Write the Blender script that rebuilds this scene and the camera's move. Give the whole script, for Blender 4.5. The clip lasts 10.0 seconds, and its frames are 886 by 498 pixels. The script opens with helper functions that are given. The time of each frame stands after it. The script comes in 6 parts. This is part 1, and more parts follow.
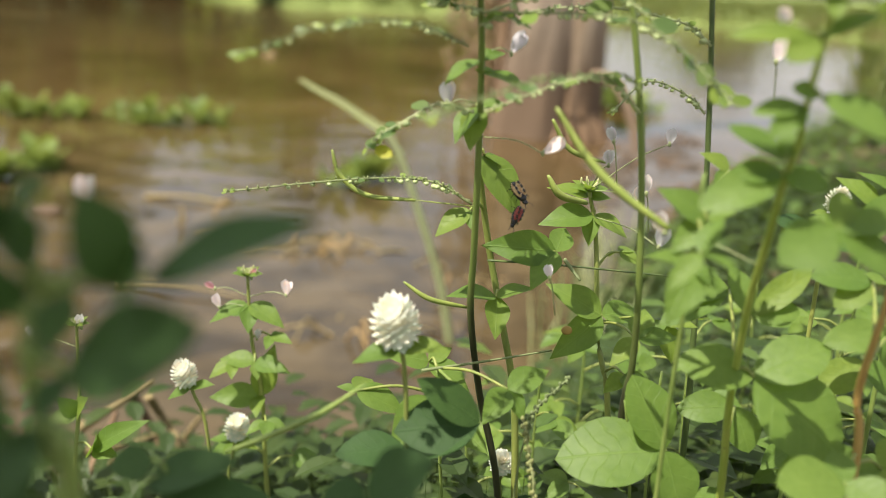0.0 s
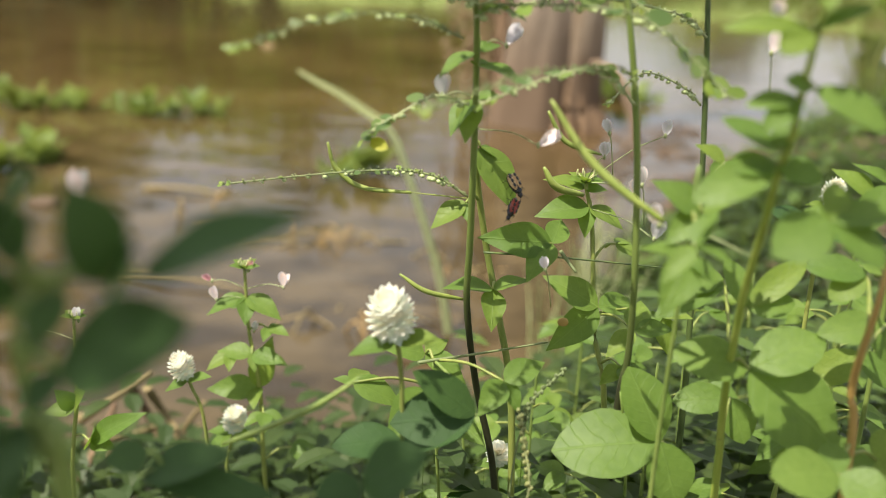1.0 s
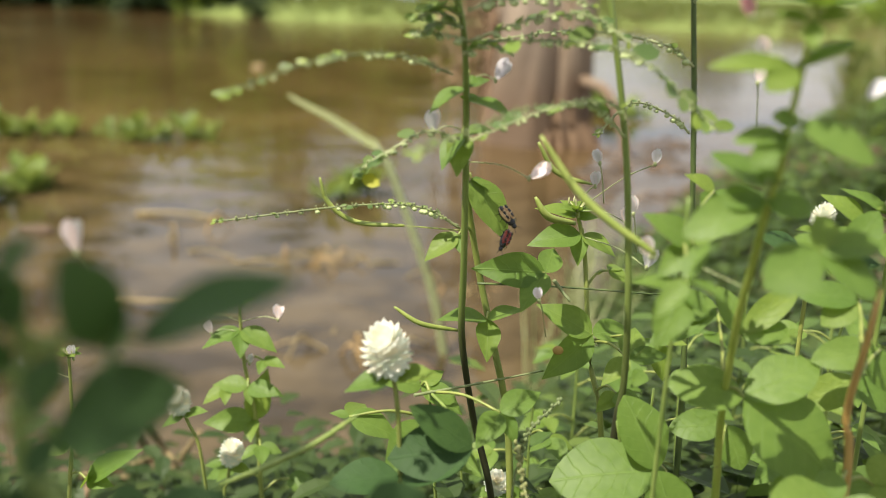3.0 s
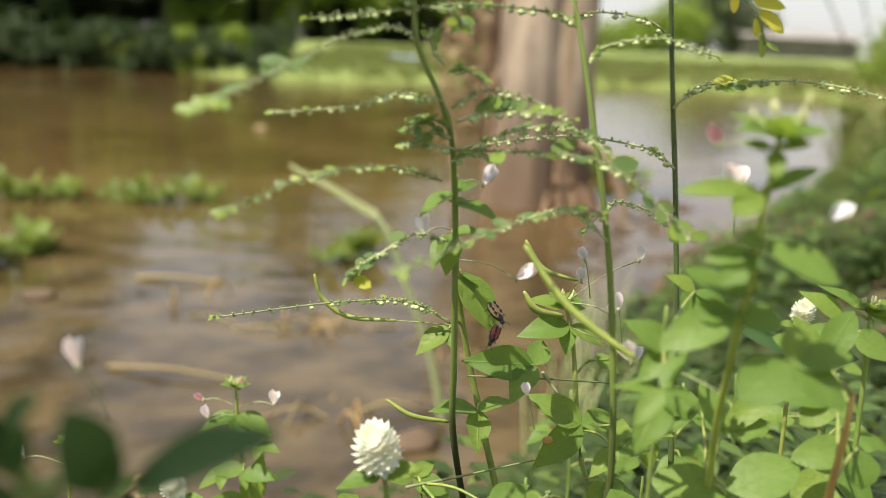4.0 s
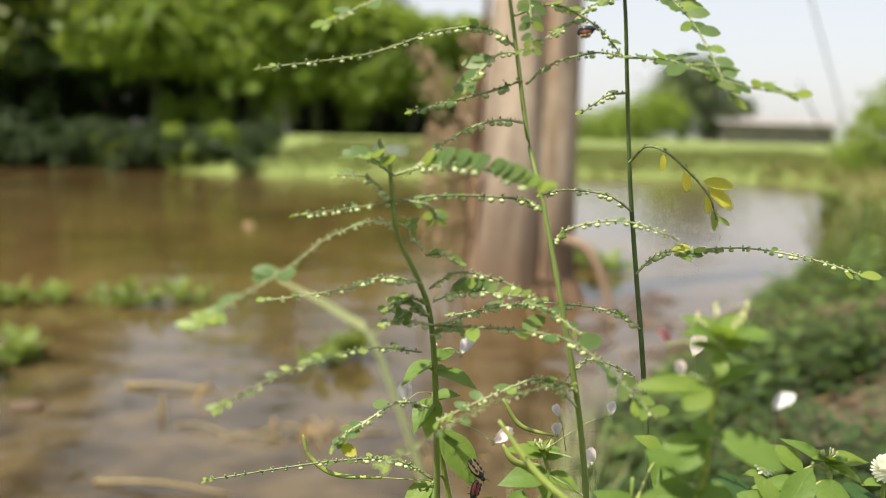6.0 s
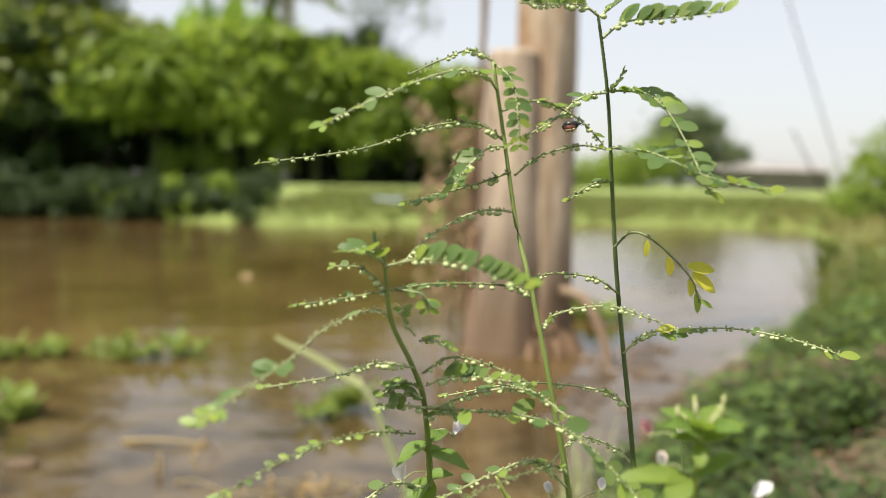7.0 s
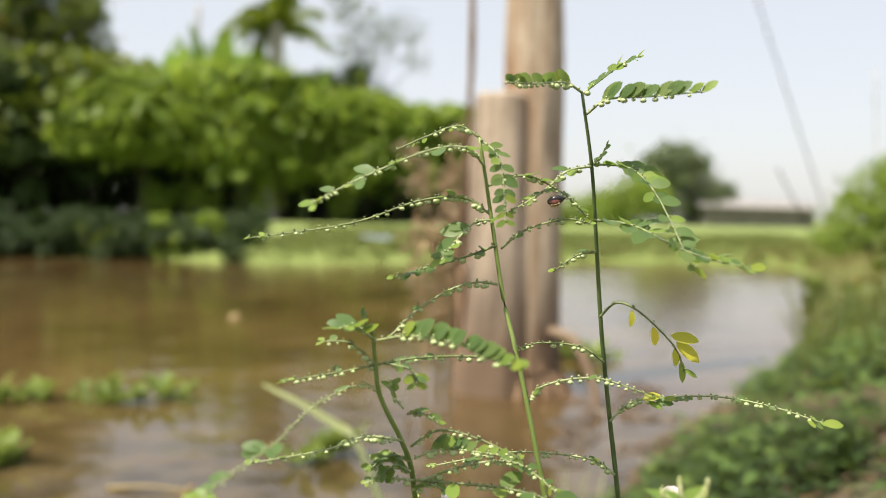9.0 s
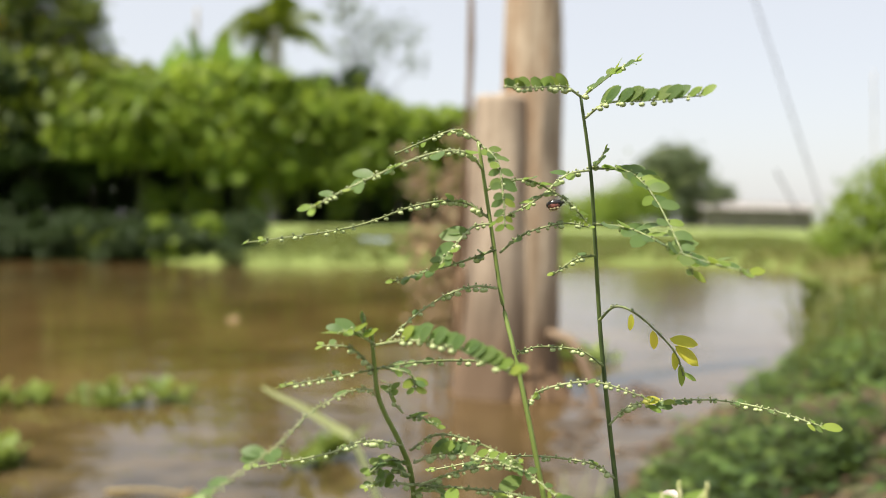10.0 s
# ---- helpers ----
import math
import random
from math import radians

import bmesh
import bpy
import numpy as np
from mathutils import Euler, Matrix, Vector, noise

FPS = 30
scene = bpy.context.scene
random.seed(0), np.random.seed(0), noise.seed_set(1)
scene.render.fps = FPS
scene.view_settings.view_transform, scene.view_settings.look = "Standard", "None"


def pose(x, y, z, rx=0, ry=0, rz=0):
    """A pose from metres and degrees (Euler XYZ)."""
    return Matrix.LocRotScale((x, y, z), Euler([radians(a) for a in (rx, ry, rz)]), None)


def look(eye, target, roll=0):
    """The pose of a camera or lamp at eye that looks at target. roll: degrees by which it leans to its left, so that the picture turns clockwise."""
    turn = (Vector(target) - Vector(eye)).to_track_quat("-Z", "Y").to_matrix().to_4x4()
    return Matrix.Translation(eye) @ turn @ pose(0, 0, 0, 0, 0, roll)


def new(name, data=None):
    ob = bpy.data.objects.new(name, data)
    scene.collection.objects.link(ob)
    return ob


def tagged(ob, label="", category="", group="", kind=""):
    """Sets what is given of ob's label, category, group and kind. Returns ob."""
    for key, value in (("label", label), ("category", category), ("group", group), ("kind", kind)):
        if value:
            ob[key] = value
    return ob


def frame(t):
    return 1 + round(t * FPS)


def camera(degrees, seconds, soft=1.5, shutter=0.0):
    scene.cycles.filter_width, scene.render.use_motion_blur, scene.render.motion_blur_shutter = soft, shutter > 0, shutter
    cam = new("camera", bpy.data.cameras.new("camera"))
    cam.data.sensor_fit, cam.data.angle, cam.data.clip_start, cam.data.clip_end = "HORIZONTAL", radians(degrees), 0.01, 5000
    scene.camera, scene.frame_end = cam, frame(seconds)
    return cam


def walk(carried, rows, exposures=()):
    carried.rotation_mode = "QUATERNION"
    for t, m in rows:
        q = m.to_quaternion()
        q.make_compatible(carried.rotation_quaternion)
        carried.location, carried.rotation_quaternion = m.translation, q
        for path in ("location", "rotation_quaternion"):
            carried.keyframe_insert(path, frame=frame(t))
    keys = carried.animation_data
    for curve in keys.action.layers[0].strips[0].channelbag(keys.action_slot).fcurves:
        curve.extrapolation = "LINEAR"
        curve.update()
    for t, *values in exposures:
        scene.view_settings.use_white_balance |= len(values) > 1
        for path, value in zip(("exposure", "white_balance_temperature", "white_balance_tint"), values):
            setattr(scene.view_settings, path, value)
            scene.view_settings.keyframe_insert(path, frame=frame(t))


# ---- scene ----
cam = camera(51.1, 10.0, soft=0.65)
PATH = [
    (0, (0.034, -0.05, 0.738), (-0.025, 1.866, 0.166), 3.6),
    (0.5, (0.035, -0.05, 0.739), (-0.023, 1.862, 0.153), 3.6),
    (1, (0.036, -0.05, 0.739), (-0.021, 1.86, 0.148), 3.5),
    (1.5, (0.036, -0.049, 0.739), (-0.02, 1.861, 0.149), 3.2),
    (2, (0.036, -0.049, 0.738), (-0.019, 1.862, 0.151), 3.2),
    (2.2, (0.038, -0.049, 0.737), (-0.022, 1.863, 0.153), 2.9),
    (3.3, (0.035, -0.05, 0.754), (-0.009, 1.878, 0.225), 2.3),
    (3.5, (0.039, -0.051, 0.758), (-0.018, 1.884, 0.254), 2.4),
    (4, (0.041, -0.059, 0.773), (-0.013, 1.892, 0.335), 2.3),
    (4.5, (0.042, -0.065, 0.786), (-0.008, 1.896, 0.396), 2.0),
    (5, (0.043, -0.072, 0.799), (-0.002, 1.899, 0.458), 1.7),
    (5.5, (0.044, -0.077, 0.81), (0.004, 1.901, 0.516), 1.6),
    (6, (0.045, -0.085, 0.822), (0.01, 1.899, 0.572), 1.3),
    (6.2, (0.048, -0.09, 0.827), (0.006, 1.898, 0.605), 1.0),
    (7.3, (0.048, -0.103, 0.852), (0.023, 1.893, 0.729), 0.8),
    (7.5, (0.047, -0.103, 0.857), (0.028, 1.894, 0.755), 0.6),
    (8, (0.048, -0.109, 0.864), (0.034, 1.89, 0.797), 0.6),
    (8.5, (0.048, -0.108, 0.864), (0.038, 1.891, 0.796), 0.8),
    (9, (0.048, -0.108, 0.865), (0.039, 1.891, 0.797), 0.9),
    (9.5, (0.048, -0.107, 0.866), (0.04, 1.892, 0.8), 0.8),
    (10, (0.048, -0.108, 0.866), (0.041, 1.891, 0.803), 0.8),
]
walk(cam, [(t, look(eye, target, roll)) for t, eye, target, roll in PATH])

cam.data.dof.use_dof = True
cam.data.dof.focus_distance = 0.555
cam.data.dof.aperture_fstop = 4.8

# ---- light ----
SUN_ELEVATION, SUN_AZIMUTH = 62.0, 232.0   # azimuth clockwise from +y
world = bpy.data.worlds.new("hazy_sky")
scene.world = world
world.use_nodes = True
sky = world.node_tree.nodes.new("ShaderNodeTexSky")
sky.sky_type = "NISHITA"
sky.sun_disc = False
sky.sun_elevation, sky.sun_rotation = radians(SUN_ELEVATION), radians(SUN_AZIMUTH)
sky.dust_density, sky.air_density, sky.ozone_density = 2.0, 1.0, 0.6
clear = world.node_tree.nodes["Background"]
world.node_tree.links.new(sky.outputs[0], clear.inputs[0])
clear.inputs[1].default_value = 0.045
haze = world.node_tree.nodes.new("ShaderNodeBackground")   # even white haze over the whole sky
haze.inputs[0].default_value, haze.inputs[1].default_value = (0.985, 0.965, 0.96, 1), 0.475
both = world.node_tree.nodes.new("ShaderNodeAddShader")
world.node_tree.links.new(clear.outputs[0], both.inputs[0])
world.node_tree.links.new(haze.outputs[0], both.inputs[1])
world.node_tree.links.new(both.outputs[0], world.node_tree.nodes["World Output"].inputs[0])
sun_data = bpy.data.lights.new("sun", "SUN")
sun_data.energy, sun_data.angle, sun_data.color = 6.0, radians(0.6), (1.0, 0.93, 0.80)
sun = new("sun", sun_data)
sx = math.sin(radians(SUN_AZIMUTH)) * math.cos(radians(SUN_ELEVATION))
sy = math.cos(radians(SUN_AZIMUTH)) * math.cos(radians(SUN_ELEVATION))
sun.matrix_world = look((sx * 30, sy * 30, 30 * math.sin(radians(SUN_ELEVATION))), (0, 0, 0))
scene.view_settings.exposure = 0.46


# ---- materials ----
def material(name):
    m = bpy.data.materials.new(name)
    m.use_nodes = True
    nt = m.node_tree
    return m, nt, nt.nodes["Principled BSDF"]


def add(nt, kind, **values):
    n = nt.nodes.new(kind)
    for k, v in values.items():
        n.inputs[k.replace("_", " ")].default_value = v
    return n


def ramp(nt, source, stops):
    r = nt.nodes.new("ShaderNodeValToRGB")
    e = r.color_ramp.elements
    while len(e) < len(stops):
        e.new(0.5)
    for el, (p, c) in zip(e, stops):
        el.position, el.color = p, (*c, 1)
    nt.links.new(source, r.inputs[0])
    return r.outputs[0]


def noise_on(nt, scale, detail=4.0, space="Object", stretch=(1, 1, 1)):
    tc = nt.nodes.new("ShaderNodeTexCoord")
    mp = nt.nodes.new("ShaderNodeMapping")
    mp.inputs["Scale"].default_value = stretch
    nt.links.new(tc.outputs[space], mp.inputs[0])
    n = add(nt, "ShaderNodeTexNoise", Scale=scale, Detail=detail)
    nt.links.new(mp.outputs[0], n.inputs["Vector"])
    return n.outputs[0]


def bump(nt, bsdf, height, strength, distance):
    b = add(nt, "ShaderNodeBump", Strength=strength, Distance=distance)
    nt.links.new(height, b.inputs["Height"])
    nt.links.new(b.outputs[0], bsdf.inputs["Normal"])


def mixed(nt, a, b, fac, blend="MIX"):
    m = nt.nodes.new("ShaderNodeMix")
    m.data_type, m.blend_type = "RGBA", blend
    for sock, v in ((m.inputs[0], fac), (m.inputs[6], a), (m.inputs[7], b)):
        if isinstance(v, (int, float)):
            sock.default_value = v
        elif isinstance(v, tuple):
            sock.default_value = (*v, 1)
        else:
            nt.links.new(v, sock)
    return m.outputs[2]


def leaf_material(name, dark, light, through_colour, glow=0.4, rough=0.45, veins=0.0, per="object", scale=60.0, young=None):
    """Thin leaf: glossy skin over a body that lets light through."""
    m, nt, bsdf = material(name)
    n = noise_on(nt, scale)
    if per == "object":
        rnd = nt.nodes.new("ShaderNodeObjectInfo").outputs["Random"]
    else:
        rnd = nt.nodes.new("ShaderNodeNewGeometry").outputs["Random Per Island"]
    base = mixed(nt, dark, light, n)
    stops = [(0.0, (0.72, 0.8, 0.72)), (0.6, (1.0, 1.0, 1.0)), (1.0, (1.25, 1.1, 0.9))]
    col = mixed(nt, base, ramp(nt, rnd, stops), 1.0, "MULTIPLY")
    if young:
        col = mixed(nt, col, young, ramp(nt, rnd, [(0.86, (0, 0, 0)), (0.97, (1, 1, 1))]))
    if veins:
        tc = nt.nodes.new("ShaderNodeTexCoord")
        sep = nt.nodes.new("ShaderNodeSeparateXYZ")
        nt.links.new(tc.outputs["Object"], sep.inputs[0])
        ab = nt.nodes.new("ShaderNodeMath"); ab.operation = "ABSOLUTE"
        nt.links.new(sep.outputs[1], ab.inputs[0])
        slant = nt.nodes.new("ShaderNodeMath"); slant.operation = "MULTIPLY_ADD"
        nt.links.new(ab.outputs[0], slant.inputs[0]); slant.inputs[1].default_value = -0.62
        wave = nt.nodes.new("ShaderNodeMath"); wave.operation = "MULTIPLY_ADD"
        nt.links.new(noise_on(nt, 3.0, 3.0), wave.inputs[0]); wave.inputs[1].default_value = 0.16
        nt.links.new(sep.outputs[0], wave.inputs[2])
        nt.links.new(wave.outputs[0], slant.inputs[2])
        saw = nt.nodes.new("ShaderNodeMath"); saw.operation = "PINGPONG"
        nt.links.new(slant.outputs[0], saw.inputs[0]); saw.inputs[1].default_value = 0.075
        side = ramp(nt, saw.outputs[0], [(0.0, (0.7, 0.7, 0.7)), (0.009, (0, 0, 0))])
        mid = ramp(nt, ab.outputs[0], [(0.004, (1, 1, 1)), (0.014, (0, 0, 0))])
        both = mixed(nt, side, mid, 1.0, "LIGHTEN")
        fac = nt.nodes.new("ShaderNodeMath"); fac.operation = "MULTIPLY"; fac.inputs[1].default_value = veins
        nt.links.new(both, fac.inputs[0])
        col = mixed(nt, col, tuple(min(1, c * 1.6 + 0.03) for c in light), fac.outputs[0])
        bump(nt, bsdf, mixed(nt, both, n, 0.6), 0.55, 0.0009)
    nt.links.new(col, bsdf.inputs["Base Color"])
    bsdf.inputs["Roughness"].default_value = rough
    bsdf.inputs["Specular IOR Level"].default_value = 0.35
    tr = nt.nodes.new("ShaderNodeBsdfTranslucent")
    nt.links.new(mixed(nt, col, through_colour, 0.6), tr.inputs[0])
    mix = nt.nodes.new("ShaderNodeMixShader")
    mix.inputs[0].default_value = glow
    nt.links.new(bsdf.outputs[0], mix.inputs[1]); nt.links.new(tr.outputs[0], mix.inputs[2])
    nt.links.new(mix.outputs[0], nt.nodes["Material Output"].inputs[0])
    return m


def plain_material(name, a, b, scale, rough=0.6, relief=0.0, stretch=(1, 1, 1), detail=5.0, metal=0.0, distance=0.002):
    m, nt, bsdf = material(name)
    n = noise_on(nt, scale, detail, stretch=stretch)
    big = noise_on(nt, scale * 0.13, 2.0)
    col = mixed(nt, mixed(nt, a, b, ramp(nt, n, [(0.3, (0, 0, 0)), (0.7, (1, 1, 1))])), (0.75, 0.75, 0.72), ramp(nt, big, [(0.4, (0, 0, 0)), (0.75, (0.6, 0.6, 0.6))]), "MULTIPLY")
    nt.links.new(col, bsdf.inputs["Base Color"])
    bsdf.inputs["Roughness"].default_value = rough
    bsdf.inputs["Metallic"].default_value = metal
    if relief:
        bump(nt, bsdf, n, relief, distance)
    return m


M = {}
M["phy_leaf"] = leaf_material("phyllanthus_leaf", (0.095, 0.165, 0.058), (0.18, 0.26, 0.088), (0.36, 0.5, 0.1), 0.48)
M["phy_young"] = leaf_material("young_leaf", (0.17, 0.26, 0.05), (0.26, 0.34, 0.07), (0.45, 0.56, 0.08), 0.38)
M["yellow_leaf"] = leaf_material("yellowing_leaf", (0.5, 0.5, 0.05), (0.66, 0.58, 0.08), (0.8, 0.75, 0.08), 0.5)
M["cleome_leaf"] = leaf_material("cleome_leaf", (0.09, 0.165, 0.027), (0.185, 0.275, 0.054), (0.38, 0.54, 0.05), 0.4, 0.5, veins=0.16, scale=9.0)
# Darker copy of the cleome leaf: shade is painted into its colour.
M["cleome_shaded"] = leaf_material("shaded_cleome_leaf", (0.026, 0.064, 0.014), (0.048, 0.102, 0.021), (0.1, 0.21, 0.03), 0.2, 0.65, veins=0.1, scale=9.0)
# Dark leaf copy: shade in the far thicket and bank is painted in.
M["hedge_leaf"] = leaf_material("dark_shaded_tree_leaf", (0.015, 0.034, 0.008), (0.045, 0.075, 0.016), (0.1, 0.16, 0.02), 0.15, 0.6, per="island", scale=1.2)
M["herb_leaf"] = leaf_material("herb_leaf", (0.018, 0.042, 0.010), (0.07, 0.105, 0.025), (0.22, 0.31, 0.035), 0.28, 0.5, per="island", scale=14.0)
M["herb_bright"] = leaf_material("bright_herb_leaf", (0.05, 0.10, 0.02), (0.13, 0.19, 0.045), (0.28, 0.38, 0.05), 0.3, 0.5, per="island", scale=14.0)
M["grass"] = leaf_material("grass_blade", (0.085, 0.115, 0.027), (0.17, 0.185, 0.055), (0.38, 0.42, 0.08), 0.3, 0.55, per="island", scale=3.0)
M["pale_grass"] = leaf_material("dry_field_grass", (0.15, 0.15, 0.05), (0.30, 0.27, 0.11), (0.4, 0.38, 0.12), 0.3, 0.6, per="island", scale=3.0)
M["reed"] = leaf_material("pale_blade", (0.22, 0.27, 0.12), (0.32, 0.36, 0.18), (0.45, 0.5, 0.2), 0.3, 0.6, scale=30.0)
M["dry"] = leaf_material("dry_straw", (0.24, 0.17, 0.08), (0.42, 0.32, 0.17), (0.4, 0.3, 0.15), 0.15, 0.8, per="island", scale=30.0)
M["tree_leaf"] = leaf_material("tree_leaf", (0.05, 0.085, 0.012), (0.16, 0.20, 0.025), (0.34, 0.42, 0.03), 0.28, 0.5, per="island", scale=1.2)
# Bright leaf copy: sunlight on far foliage painted in; also for light green trees.
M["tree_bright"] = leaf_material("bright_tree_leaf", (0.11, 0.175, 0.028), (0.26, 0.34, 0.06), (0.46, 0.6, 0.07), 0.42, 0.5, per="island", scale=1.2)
M["withered"] = leaf_material("withered_leaf", (0.35, 0.17, 0.03), (0.5, 0.27, 0.05), (0.6, 0.33, 0.05), 0.3, 0.6, per="island", scale=3.0)
# Leaf colour lightened to stand for haze over the far trees.
M["tree_far"] = leaf_material("hazed_distant_leaf", (0.09, 0.12, 0.06), (0.16, 0.20, 0.10), (0.22, 0.28, 0.1), 0.22, 0.6, per="island", scale=0.8)
M["banana_leaf"] = leaf_material("banana_leaf", (0.10, 0.20, 0.03), (0.18, 0.30, 0.05), (0.4, 0.55, 0.08), 0.4, 0.4, scale=1.5)
M["float_leaf"] = leaf_material("floating_leaf", (0.06, 0.11, 0.02), (0.27, 0.34, 0.085), (0.42, 0.52, 0.1), 0.28, 0.5, per="island", scale=20.0)
M["stem_green"] = plain_material("green_stem", (0.15, 0.22, 0.045), (0.25, 0.32, 0.08), 220.0, 0.5, 0.2, stretch=(1, 1, 0.15), distance=0.0004)
M["stem_dark"] = plain_material("dark_stem", (0.035, 0.06, 0.02), (0.13, 0.18, 0.05), 120.0, 0.5, 0.2, stretch=(1, 1, 0.25), distance=0.0004)
M["stem_yellow"] = plain_material("yellow_green_stem", (0.17, 0.22, 0.05), (0.30, 0.33, 0.08), 160.0, 0.5, 0.2, stretch=(1, 1, 0.12), distance=0.0004)
M["stem_bright"] = plain_material("bright_green_stem", (0.26, 0.34, 0.05), (0.38, 0.44, 0.09), 160.0, 0.5, 0.2, stretch=(1, 1, 0.12), distance=0.0004)
M["stem_orange"] = plain_material("orange_stem", (0.36, 0.22, 0.06), (0.48, 0.32, 0.10), 160.0, 0.55, 0.2, stretch=(1, 1, 0.12), distance=0.0004)
M["twig"] = plain_material("twig_skin", (0.24, 0.29, 0.12), (0.40, 0.43, 0.22), 260.0, 0.55)
M["twig_dark"] = plain_material("dark_twig_skin", (0.10, 0.13, 0.05), (0.27, 0.31, 0.12), 260.0, 0.55)
M["fruit"] = plain_material("green_fruit", (0.32, 0.40, 0.16), (0.52, 0.58, 0.29), 300.0, 0.45)
M["pod"] = plain_material("seed_pod", (0.19, 0.25, 0.045), (0.30, 0.35, 0.08), 130.0, 0.5)
M["petal"] = leaf_material("white_petal", (0.78, 0.70, 0.75), (0.88, 0.83, 0.86), (0.95, 0.9, 0.93), 0.3, 0.6, scale=90.0)
M["petal_pink"] = leaf_material("pink_petal", (0.55, 0.28, 0.34), (0.72, 0.45, 0.5), (0.8, 0.4, 0.45), 0.35, 0.6, scale=90.0)
M["bract"] = leaf_material("white_bract", (0.86, 0.86, 0.78), (0.93, 0.93, 0.88), (0.97, 0.97, 0.88), 0.4, 0.6, per="island", scale=200.0)
M["bud"] = plain_material("cream_bud", (0.40, 0.42, 0.16), (0.6, 0.58, 0.34), 200.0, 0.5)
M["shell_black"] = plain_material("black_shell", (0.012, 0.012, 0.014), (0.03, 0.025, 0.025), 400.0, 0.25)
M["shell_red"] = plain_material("red_shell", (0.22, 0.025, 0.02), (0.36, 0.06, 0.035), 400.0, 0.3)
M["shell_cream"] = plain_material("cream_shell", (0.62, 0.5, 0.25), (0.72, 0.62, 0.38), 400.0, 0.3)
M["shell_orange"] = plain_material("orange_shell", (0.45, 0.22, 0.10), (0.72, 0.56, 0.30), 900.0, 0.3)
M["shell_brown"] = plain_material("brown_shell", (0.10, 0.03, 0.02), (0.20, 0.07, 0.05), 500.0, 0.25)


def ground_material():
    m, nt, bsdf = material("bank_soil_and_litter")
    fine = noise_on(nt, 60.0, 8.0)
    mid = noise_on(nt, 6.0, 9.0)
    big = noise_on(nt, 0.35, 4.0)
    soil = mixed(nt, (0.035, 0.024, 0.015), (0.115, 0.08, 0.05), fine)
    moss = mixed(nt, (0.045, 0.06, 0.02), (0.12, 0.14, 0.045), fine)
    near = mixed(nt, soil, moss, ramp(nt, mid, [(0.35, (0, 0, 0)), (0.75, (0.75, 0.75, 0.75))]))
    field = mixed(nt, (0.12, 0.17, 0.035), (0.20, 0.24, 0.06), big)
    tc = nt.nodes.new("ShaderNodeTexCoord")
    sep = nt.nodes.new("ShaderNodeSeparateXYZ")
    nt.links.new(tc.outputs["Object"], sep.inputs[0])
    far = nt.nodes.new("ShaderNodeMapRange")
    far.inputs[1].default_value, far.inputs[2].default_value = 7.0, 13.0
    nt.links.new(sep.outputs[1], far.inputs[0])
    nt.links.new(mixed(nt, near, field, far.outputs[0]), bsdf.inputs["Base Color"])
    bsdf.inputs["Roughness"].default_value = 0.9
    bump(nt, bsdf, fine, 0.6, 0.01)
    return m


def water_material():
    m, nt, bsdf = material("muddy_water")
    n = noise_on(nt, 0.8, 5.0)
    silt = noise_on(nt, 5.0, 6.0)
    col = mixed(nt, (0.05, 0.029, 0.011), (0.115, 0.073, 0.028), ramp(nt, n, [(0.34, (0, 0, 0)), (0.66, (1, 1, 1))]))
    shallow = mixed(nt, (0.036, 0.025, 0.01), (0.092, 0.066, 0.03), ramp(nt, silt, [(0.38, (0, 0, 0)), (0.62, (1, 1, 1))]))
    tc = nt.nodes.new("ShaderNodeTexCoord")
    sep = nt.nodes.new("ShaderNodeSeparateXYZ")
    nt.links.new(tc.outputs["Object"], sep.inputs[0])
    deep = nt.nodes.new("ShaderNodeMapRange")   # silty shallows near the shore, brown water farther out
    deep.inputs[1].default_value, deep.inputs[2].default_value = 2.8, 4.6
    nt.links.new(sep.outputs[1], deep.inputs[0])
    col = mixed(nt, shallow, col, deep.outputs[0])
    nt.links.new(col, bsdf.inputs["Base Color"])
    bsdf.inputs["Roughness"].default_value = 0.03
    bsdf.inputs["IOR"].default_value = 1.33
    ripple = noise_on(nt, 5.5, 3.0, stretch=(1, 1.3, 1))
    swell = noise_on(nt, 1.9, 4.0, stretch=(1, 1.6, 1))
    total = nt.nodes.new("ShaderNodeMath"); total.operation = "MULTIPLY_ADD"
    nt.links.new(swell, total.inputs[0]); total.inputs[1].default_value = 2.0
    nt.links.new(ripple, total.inputs[2])
    bump(nt, bsdf, total.outputs[0], 0.13, 0.03)
    return m


